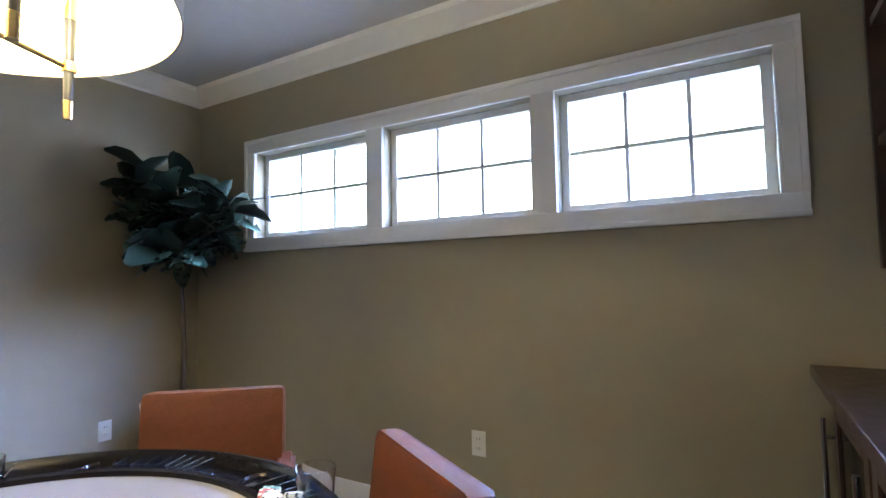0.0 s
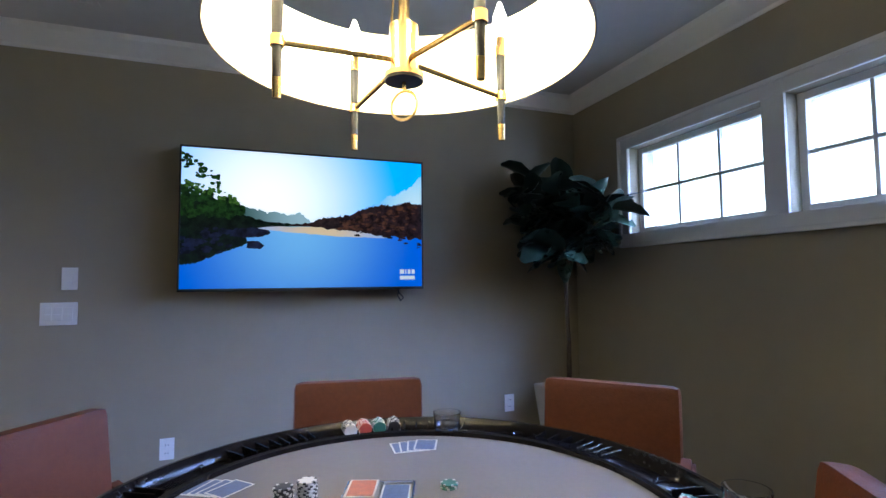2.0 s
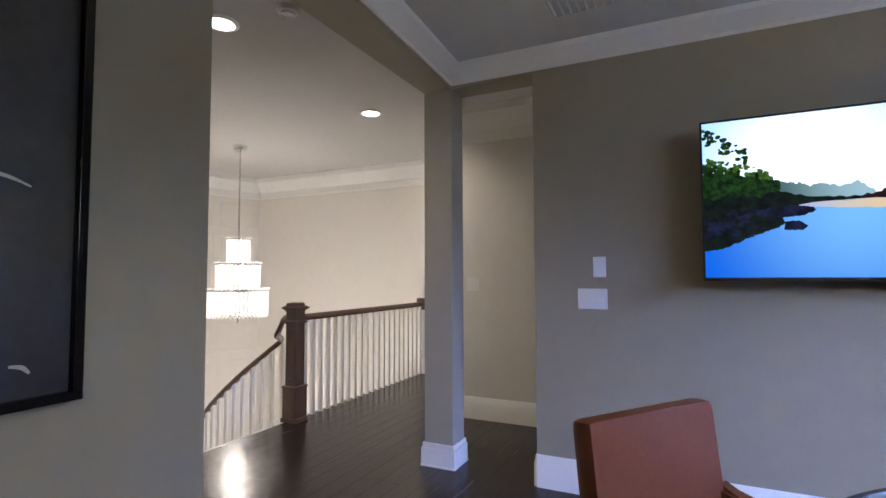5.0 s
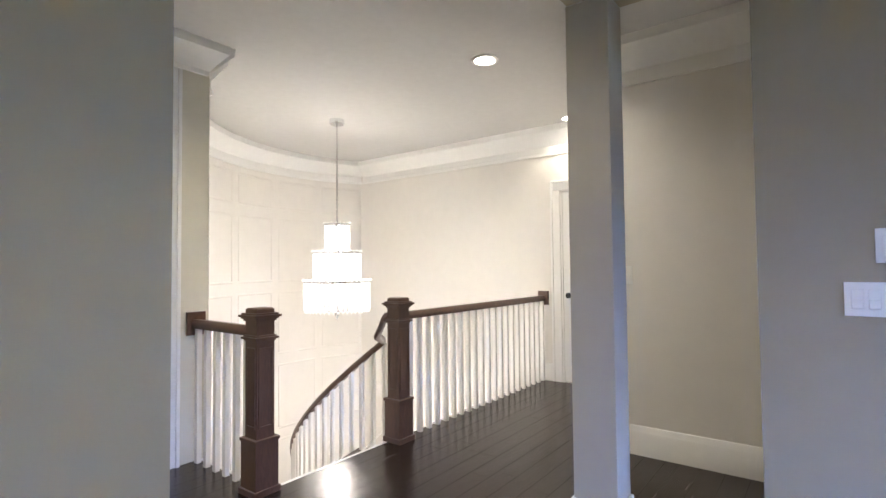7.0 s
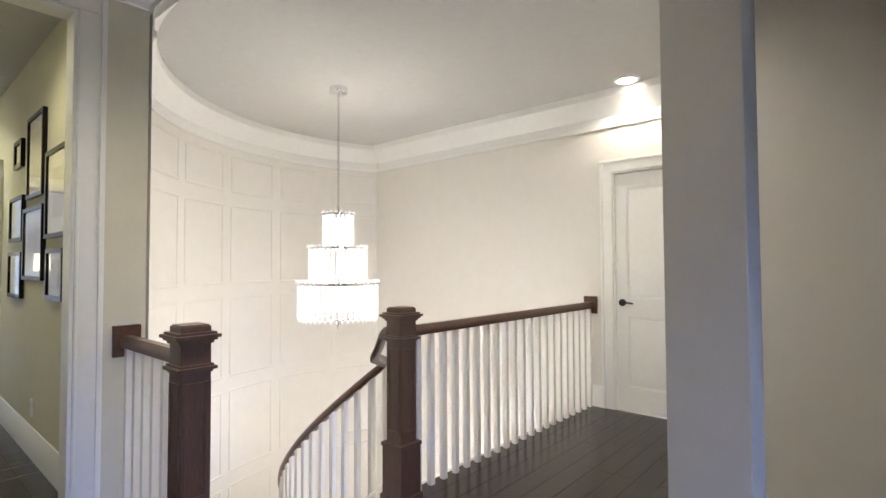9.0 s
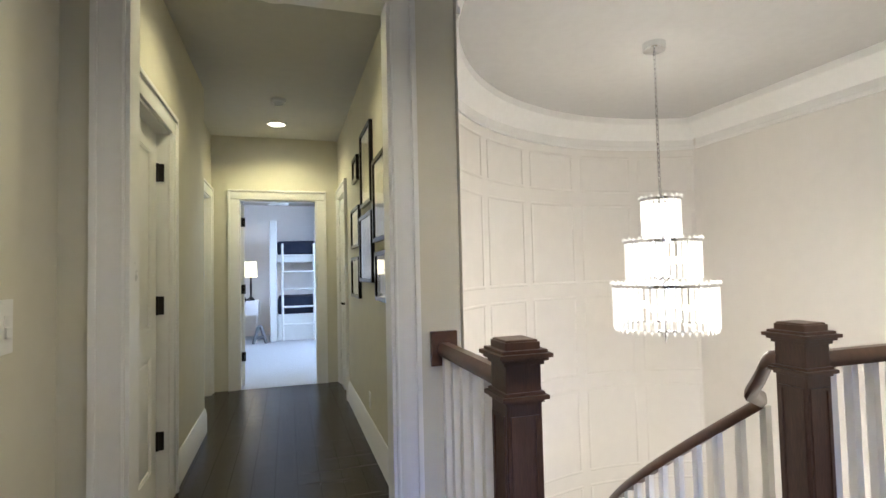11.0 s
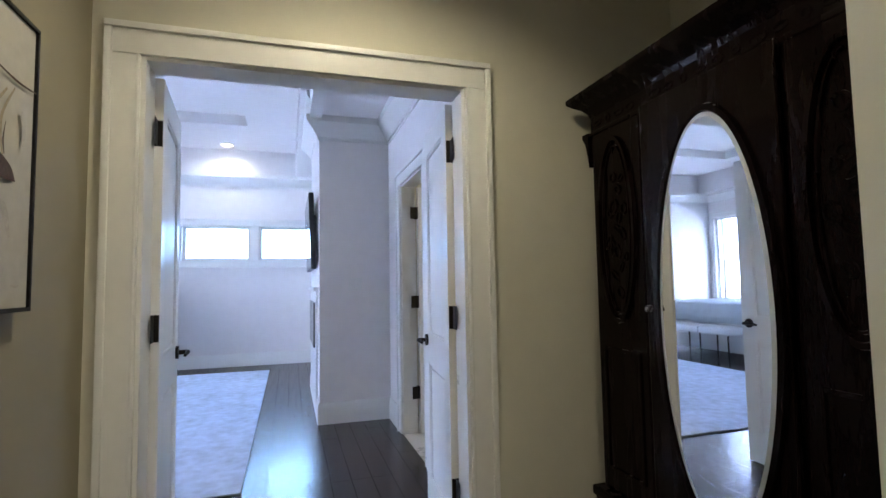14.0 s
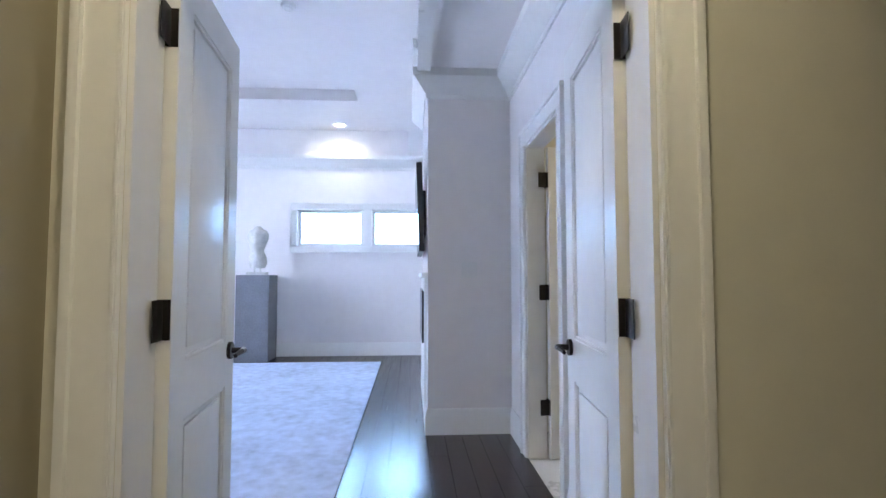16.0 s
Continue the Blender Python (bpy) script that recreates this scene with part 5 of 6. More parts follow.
for x, mm, z in ((-0.036, CARDO, 0.028), (0.036, CARDB, 0.018)):
    bm = NB()
    box(bm, x - 0.0315, x + 0.0315, -0.044, 0.044, 0.003, z)
    d = part("deck", bm, CHIPW, deck)
    bm = NB()
    box(bm, x - 0.027, x + 0.027, -0.040, 0.040, z, z + 0.0006)
    part("deck_back", bm, mm, d)
tum = thing("tumbler", "clear glass tumbler with a little water on the rail", "glass", at=pose(-1.115, 0.965, 0.797))
part("glass_wall", lathe(NB(), [(0.001, 0.0), (0.038, 0.0), (0.043, 0.066), (0.0405, 0.066), (0.0335, 0.012), (0.001, 0.012)], (0, 0, 0), 32), WATERG, tum, "", 40)
part("water", lathe(NB(), [(0.001, 0.0125), (0.0332, 0.0125), (0.0345, 0.032), (0.001, 0.032)], (0, 0, 0), 32), WATERG, tum, "shallow water", 40)
tum2 = thing("tumbler", "clear glass tumbler standing in the table rail", "glass", at=pose(-0.335, 1.265, 0.797))
part("glass_wall", lathe(NB(), [(0.001, 0.0), (0.036, 0.0), (0.042, 0.085), (0.0395, 0.085), (0.0335, 0.012), (0.001, 0.012)], (0, 0, 0), 32), WATERG, tum2, "", 40)

# ---- game room: plant ----
plant = thing("potted_fig_tree", "tall potted fiddle-leaf fig in an off-white planter in the corner", "potted plant")
PX, PY = -2.50, 2.36
bm = NB()
a = [bm.verts.new((PX + sx * w, PY + sy * w, z)) for w, z in ((0.125, 0.0), (0.185, 0.565), (0.168, 0.565), (0.158, 0.51)) for sx, sy in ((-1, -1), (1, -1), (1, 1), (-1, 1))]
for k in range(3):
    for i in range(4):
        bm.faces.new((a[4 * k + i], a[4 * k + (i + 1) % 4], a[4 * k + 4 + (i + 1) % 4], a[4 * k + 4 + i]))
bm.faces.new(a[:4][::-1])
bmesh.ops.bevel(bm, geom=list(bm.edges), offset=0.006, segments=2, affect="EDGES")
part("planter", bm, POT, plant, "", 40)
bm = NB()
g = [[bm.verts.new((PX - 0.158 + 0.316 * i / 12, PY - 0.158 + 0.316 * j / 12, 0.54 + 0.075 * math.exp(-((i - 6) ** 2 + (j - 6) ** 2) / 14) + 0.012 * noise.noise((i * 0.7, j * 0.7, 3)))) for j in range(13)] for i in range(13)]
for i in range(12):
    for j in range(12):
        bm.faces.new((g[i][j], g[i + 1][j], g[i + 1][j + 1], g[i][j + 1]))
part("soil", bm, SOIL, plant, "mounded dark soil and moss", 60)
bm = NB()
tr = [Vector((PX - 0.03, PY, 0.58)), Vector((PX - 0.01, PY - 0.01, 0.85)), Vector((PX + 0.005, PY - 0.03, 1.12)), Vector((PX + 0.0, PY - 0.05, 1.40)), Vector((PX + 0.02, PY - 0.08, 1.62))]
for i in range(4):
    rod(bm, tr[i], tr[i + 1], 0.018 - 0.003 * i, 0.018 - 0.003 * (i + 1), n=8)
part("trunk", bm, BARK, plant, "thin grey-brown trunk", 60)
leafm = []
for k in range(3):
    bm = NB()
    L, wd = (0.23, 0.27, 0.20)[k], (0.080, 0.094, 0.070)[k]
    rows = []
    for i in range(7):
        f = i / 6
        w = wd * (0.12 + 0.88 * math.sin(math.pi * min(1, (f * 0.92 + 0.06))) ** 0.75 * (0.72 + 0.5 * f)) if i not in (0, 6) else wd * (0.10 if i == 0 else 0.25)
        bend = -0.05 * f * f * (1 + k)
        rows.append([bm.verts.new((s * w, f * L, bend + abs(s) * w * 0.28 + (0.006 if i % 2 and abs(s) == 1 else 0))) for s in (-1, -0.5, 0, 0.5, 1)])
    for r0, r1 in zip(rows, rows[1:]):
        for j in range(4):
            bm.faces.new((r0[j], r0[j + 1], r1[j + 1], r1[j]))
    leafm.append(mesh_of("leaf", bm, LEAF, 70))
rng = random.Random(11)
limbs = []
tr[3], tr[4] = tr[3] + Vector((0.07, 0.0, 0)), tr[4] + Vector((0.11, -0.02, 0))
for k in range(24):
    az = 2 * math.pi * k * 0.382 + rng.uniform(-0.3, 0.3)
    p = tr[3].lerp(tr[4], rng.random()) - Vector((0, 0, 0.04))
    r = rng.uniform(0.16, 0.43)
    q = p + Vector((r * math.cos(az), r * math.sin(az), rng.uniform(0.06, 0.42)))
    q.x, q.y = max(-2.70, q.x), min(2.50, p.y + 0.82 * (q.y - p.y))
    limbs.append((p, q))
bm = NB()
for p, q in limbs:
    rod(bm, p, q, 0.008, 0.004, n=6)
part("limbs", bm, BARK, plant, "", 60)
for p, q in limbs:
    for j in range(12):
        f = 0.25 + 0.75 * j / 11
        o = p.lerp(q, f)
        az = rng.uniform(0, 360)
        d = Vector((-math.sin(radians(az)), math.cos(radians(az)), 0))
        tip = o + d * 0.22
        if tip.x < -2.77 or tip.y > 2.60:
            az += 180
            tip = o - d * 0.22
            if tip.x < -2.77 or tip.y > 2.60:
                continue
        if o.x > -2.24 and o.y > 2.34 or tip.y < 1.84:
            continue
        lf = new("leaf", leafm[rng.randrange(3)])
        lf.parent = plant
        s = rng.uniform(0.75, 1.05)
        lf.matrix_basis = Matrix.Translation(o) @ pose(0, 0, 0, 0, 0, az) @ pose(0, 0, 0, rng.uniform(-12, 68), rng.uniform(-40, 40), 0) @ Matrix.Diagonal((s, s, s, 1))

# ---- game room: bar cabinet and dark painting ----
bar = thing("bar_cabinet", "dark wood bar cabinet with glass-fronted coolers under the counter", "cabinet")
bm = NB()
box(bm, 0.715, 1.295, 0.9, 2.62, 0.08, 0.915)
box(bm, 0.765, 1.295, 0.9, 2.62, 0.0, 0.08)
part("body", bm, WOOD, bar)
for k in range(3):
    y0 = 0.94 + k * 0.55
    bm = NB()
    for p, q, lo, hi in ((y0, y0 + 0.06, 0.10, 0.86), (y0 + 0.46, y0 + 0.52, 0.10, 0.86), (y0 + 0.06, y0 + 0.46, 0.10, 0.16), (y0 + 0.06, y0 + 0.46, 0.80, 0.86)):
        box(bm, 0.693, 0.713, p, q, lo, hi, 0.002)
    d = part("door", bm, WOOD, bar)
    bm = NB()
    box(bm, 0.700, 0.705, y0 + 0.06, y0 + 0.46, 0.16, 0.80)
    part("door_glass", bm, BLACKL, d, "dark glass")
    bm = NB()
    rod(bm, (0.660, y0 + 0.49, 0.30), (0.660, y0 + 0.49, 0.80), 0.009, n=10)
    for z in (0.36, 0.74):
        rod(bm, (0.660, y0 + 0.49, z), (0.695, y0 + 0.49, z), 0.006, n=8)
    part("handle", bm, STEEL, d, "long steel bar handle", 40)
bm = NB()
box(bm, 0.644, 1.297, 0.87, 2.624, 0.915, 0.955, 0.004)
tagged(part("countertop", bm, WOOD), "dark stained wooden bar countertop", "countertop")
up = thing("wall_shelf_unit", "dark wood open shelf unit above the bar counter", "shelf unit")
bm = NB()
box(bm, 1.26, 1.297, 1.2, 2.62, 1.28, 2.50)
part("back_panel", bm, WOOD, up)
for y in (1.2, 1.9, 2.59):
    bm = NB()
    box(bm, 0.85, 1.26, y, y + 0.03, 1.28, 2.50, 0.002)
    part("side_panel", bm, WOOD, up)
for z in (1.28, 1.68, 2.08, 2.47):
    for y0, y1 in ((1.23, 1.9), (1.93, 2.59)):
        bm = NB()
        box(bm, 0.86, 1.26, y0, y1, z, z + 0.03, 0.002)
        part("shelf", bm, WOOD, up)
pic = thing("framed_painting", "large nearly black framed painting with faint pale strokes", "painting", at=pose(0.015, 0.11, 0.10) @ Matrix.Diagonal((0.92, 1, 0.92, 1)))
for x0, x1, z0, z1 in ((-0.545, 0.75, 0.952, 0.975), (-0.545, 0.75, 2.28, 2.303), (-0.545, -0.522, 0.975, 2.28), (0.727, 0.75, 0.975, 2.28)):
    bm = NB()
    box(bm, x0, x1, -1.46, -1.415, z0, z1, 0.003)
    part("frame", bm, BLACKL, pic, "black frame")
bm = NB()
box(bm, -0.522, 0.727, -1.459, -1.435, 0.975, 2.28)
canv = part("canvas", bm, mat("near black paint", (0.012, 0.011, 0.016), 0.45, var=0.6, scale=3, bump=0.4, bscale=40), pic)


def ribbon(name, pts, material, parent, plane, axis="y", out=1):
    """A brush stroke: points (across, up, half width) on an upright plane."""
    bm = NB()
    L, Rr, fine = [], [], []
    rng = random.Random(int(abs(pts[0][0]) * 7919 + abs(pts[0][1]) * 104729))
    for i in range(len(pts) - 1):
        p0, p1, p2, p3 = (Vector(pts[max(0, min(len(pts) - 1, i + k))]) for k in (-1, 0, 1, 2))
        for j in range(8):
            f = j / 8
            q = 0.5 * (2 * p1 + (p2 - p0) * f + (2 * p0 - 5 * p1 + 4 * p2 - p3) * f * f + (3 * p1 - p0 - 3 * p2 + p3) * f ** 3)
            fine.append((q.x, q.y, max(0.0008, q.z * rng.uniform(0.93, 1.06))))
    pts = fine + [pts[-1]]
    for i, (u, v, w) in enumerate(pts):
        u0, v0, _ = pts[max(0, i - 1)]
        u1, v1, _ = pts[min(len(pts) - 1, i + 1)]
        d = Vector((u1 - u0, v1 - v0))
        d = d.normalized() if d.length else Vector((1, 0))
        L.append(bm.verts.new((u - d.y * w, plane, v + d.x * w)))
        Rr.append(bm.verts.new((u + d.y * w, plane, v - d.x * w)))
    for i in range(len(pts) - 1):
        bm.faces.new((L[i], L[i + 1], Rr[i + 1], Rr[i]))
    return part(name, bm, material, parent)


for pts in ([(-0.43, 1.455, 0.002), (-0.36, 1.475, 0.005), (-0.25, 1.46, 0.004), (-0.12, 1.43, 0.006)], [(-0.20, 1.6, 0.004), (-0.26, 1.72, 0.006), (-0.24, 1.9, 0.003)],
            [(-0.15, 1.55, 0.004), (-0.20, 1.7, 0.006), (-0.17, 1.85, 0.003)], [(-0.44, 1.03, 0.003), (-0.425, 1.045, 0.005), (-0.40, 1.05, 0.003)]):
    ribbon("brush_stroke", pts, PALEW, canv, -1.4335)

# ---- vestibule: armoire and brush painting ----
arm = thing("armoire", "tall carved dark mahogany armoire with an oval mirror door", "armoire")
FY = -3.78
bm = NB()
box(bm, -0.32, 0.885, -4.30, FY, 0.36, 1.87, 0.006)
part("body", bm, ARMW, arm)
bm = NB()
box(bm, -0.345, 0.91, -4.31, FY + 0.03, 0.0, 0.34, 0.008)
box(bm, -0.355, 0.92, -4.31, FY + 0.04, 0.335, 0.375, 0.01)
base_part = part("plinth", bm, ARMW, arm, "drawer base")
for x0, x1 in ((-0.30, 0.27), (0.295, 0.865)):
    bm = NB()
    box(bm, x0, x1, FY + 0.03, FY + 0.045, 0.06, 0.30, 0.008)
    d = part("drawer", bm, ARMW, arm)
    bm = NB()
    rod(bm, ((x0 + x1) / 2 - 0.05, FY + 0.06, 0.18), ((x0 + x1) / 2 + 0.05, FY + 0.06, 0.18), 0.007, n=8)
    part("handle", bm, BRONZE, d, "", 40)
bm = NB()
box(bm, -0.322, 0.887, -4.30, FY + 0.004, 1.845, 1.92, 0.003)
box(bm, -0.335, 0.90, -4.30, FY + 0.018, 1.832, 1.848, 0.004)
prev = None
for g, z in ((0.006, 1.918), (0.012, 1.935), (0.030, 1.955), (0.058, 1.972), (0.074, 1.985), (0.08, 1.99), (0.08, 2.01)):
    ring = [bm.verts.new(q) for q in ((-0.32 - g * 0.9, -4.30, z), (0.885 + g * 0.9, -4.30, z), (0.885 + g * 0.9, FY + g, z), (-0.32 - g * 0.9, FY + g, z))]
    if prev:
        for k in range(4):
            bm.faces.new((prev[k], prev[(k + 1) % 4], ring[(k + 1) % 4], ring[k]))
    prev = ring
bm.faces.new(prev)
part("cornice", bm, ARMW, arm, "stepped cornice")
for x, s in ((0.885, 1), (-0.32, -1)):
    bm = NB()
    vs = [(0, 1.70), (0.006, 1.74), (0.022, 1.80), (0.045, 1.835), (0.045, 1.85), (0, 1.85)]
    a = [bm.verts.new((x + s * u, FY - 0.02, z)) for u, z in vs]
    b = [bm.verts.new((x + s * u, FY + 0.02, z)) for u, z in vs]
    bm.faces.new(a)
    bm.faces.new(b[::-1])
    for i in range(6):
        bm.faces.new((a[i], a[(i + 1) % 6], b[(i + 1) % 6], b[i]))
    part("corner_bracket", bm, ARMW, arm)


def oval(rx, rz, w, t, n=64):
    """An oval moulding ring in the xz plane, standing t proud."""
    bm = NB()
    rings = []
    for i in range(n):
        a = 2 * math.pi * i / n
        c, s = math.cos(a), math.sin(a)
        rings.append([bm.verts.new(((rx + u) * c, y, (rz + u) * s)) for u, y in ((-w / 2, 0), (-w / 3, t), (w / 3, t), (w / 2, 0))])
    for i in range(n):
        p, q = rings[i], rings[(i + 1) % n]
        for j in range(3):
            bm.faces.new((p[j], p[j + 1], q[j + 1], q[j]))
    return bm


MX, MZ, MRX, MRZ = 0.265, 1.10, 0.215, 0.632
bm = NB()
box(bm, 0.015, 0.555, FY, FY + 0.022, 0.39, 1.855, 0.006)
md = part("mirror_door", bm, ARMW, arm, "door with an oval mirror")
bm = NB()
vs = [bm.verts.new((MX + MRX * 0.93 * math.cos(2 * math.pi * i / 96), FY + 0.030, MZ + (MRZ - 0.015) * math.sin(2 * math.pi * i / 96))) for i in range(96)]
bm.faces.new(vs)
part("mirror", bm, MIRROR, md, "oval mirror glass")
bm = NB()
ri = [bm.verts.new((MX + MRX * 0.93 * math.cos(2 * math.pi * i / 96), FY + 0.030, MZ + (MRZ - 0.015) * math.sin(2 * math.pi * i / 96))) for i in range(96)]
ro = [bm.verts.new((MX + MRX * math.cos(2 * math.pi * i / 96), FY + 0.0265, MZ + MRZ * math.sin(2 * math.pi * i / 96))) for i in range(96)]
for i in range(96):
    bm.faces.new((ri[i], ri[(i + 1) % 96], ro[(i + 1) % 96], ro[i]))
part("mirror_bevel", bm, MIRRE, md, "bevelled edge with a bright reflection put into its colour")
part("mirror_moulding", oval(MRX + 0.014, MRZ + 0.014, 0.028, 0.014, 96), ARMW, md, "", 50, Matrix.Translation((MX, FY + 0.022, MZ)))
bm = NB()
rod(bm, (0.535, FY + 0.02, 1.115), (0.535, FY + 0.04, 1.115), 0.012, n=12)
rod(bm, (0.535, FY + 0.04, 1.115), (0.50, FY + 0.06, 1.11), 0.006, n=8)
rod(bm, (0.50, FY + 0.06, 1.11), (0.495, FY + 0.05, 1.125), 0.006, n=8)
part("handle", bm, BRONZE, md, "small dark pull", 40)
for cx, w in ((0.72, 0.15), (-0.153, 0.15)):
    bm = NB()
    box(bm, cx - w, cx + w, FY, FY + 0.012, 0.39, 1.855, 0.006)
    pn = part("side_panel", bm, ARMW, arm)
    part("oval_moulding", oval(0.108, 0.36, 0.022, 0.014), ARMW, pn, "carved oval moulding", 50, Matrix.Translation((cx, FY + 0.012, 1.42)))
    part("oval_moulding", oval(0.082, 0.33, 0.010, 0.009, 48), ARMW, pn, "", 50, Matrix.Translation((cx, FY + 0.012, 1.42)))
    rng = random.Random(int(cx * 100))
    for k in range(16):
        a, rr = k * 2.4, 0.9 * (k / 16) ** 0.5
        part("carving", oval(0.008 + 0.012 * rng.random(), 0.012 + 0.02 * rng.random(), 0.012, 0.005, 14), ARMW, pn, "", 60,
             Matrix.Translation((cx + 0.07 * rr * math.cos(a), FY + 0.012, 1.42 + 0.29 * rr * math.sin(a))) @ pose(0, 0, 0, 0, rng.uniform(-60, 60), 0))
    bm = NB()
    for x0, x1, z0, z1 in ((cx - 0.11, cx - 0.098, 0.47, 0.95), (cx + 0.098, cx + 0.11, 0.47, 0.95), (cx - 0.098, cx + 0.098, 0.47, 0.482), (cx - 0.098, cx + 0.098, 0.938, 0.95)):
        box(bm, x0, x1, FY + 0.011, FY + 0.018, z0, z1, 0.002)
    part("lower_panel", bm, ARMW, pn)
rng = random.Random(5)
for k in range(17):
    x = -0.27 + k * 0.069
    part("carving", oval(0.012 + 0.008 * (k % 3), 0.009 + 0.004 * (k % 2), 0.010, 0.004, 12), ARMW, arm, "carved frieze ornament", 60, Matrix.Translation((x, FY + 0.004, 1.882)))

art = thing("brush_painting", "framed brush painting of pale and dark brown abstract strokes", "painting", at=pose(-0.042, -0.045, 0.016))
AX0, AX1, AZ0, AZ1 = -0.62, 0.58, 1.15, 1.868
for x0, x1, z0, z1 in ((AX0, AX1, AZ0, AZ0 + 0.011), (AX0, AX1, AZ1 - 0.011, AZ1), (AX0, AX0 + 0.011, AZ0 + 0.011, AZ1 - 0.011), (AX1 - 0.011, AX1, AZ0 + 0.011, AZ1 - 0.011)):
    bm = NB()
    box(bm, x0, x1, -1.873, -1.83, z0, z1, 0.002)
    part("frame", bm, BLACKL, art, "thin dark frame")
bm = NB()
box(bm, AX0 + 0.011, AX1 - 0.011, -1.866, -1.832, AZ0 + 0.011, AZ1 - 0.011)
cv = part("canvas", bm, CANVAS, art)
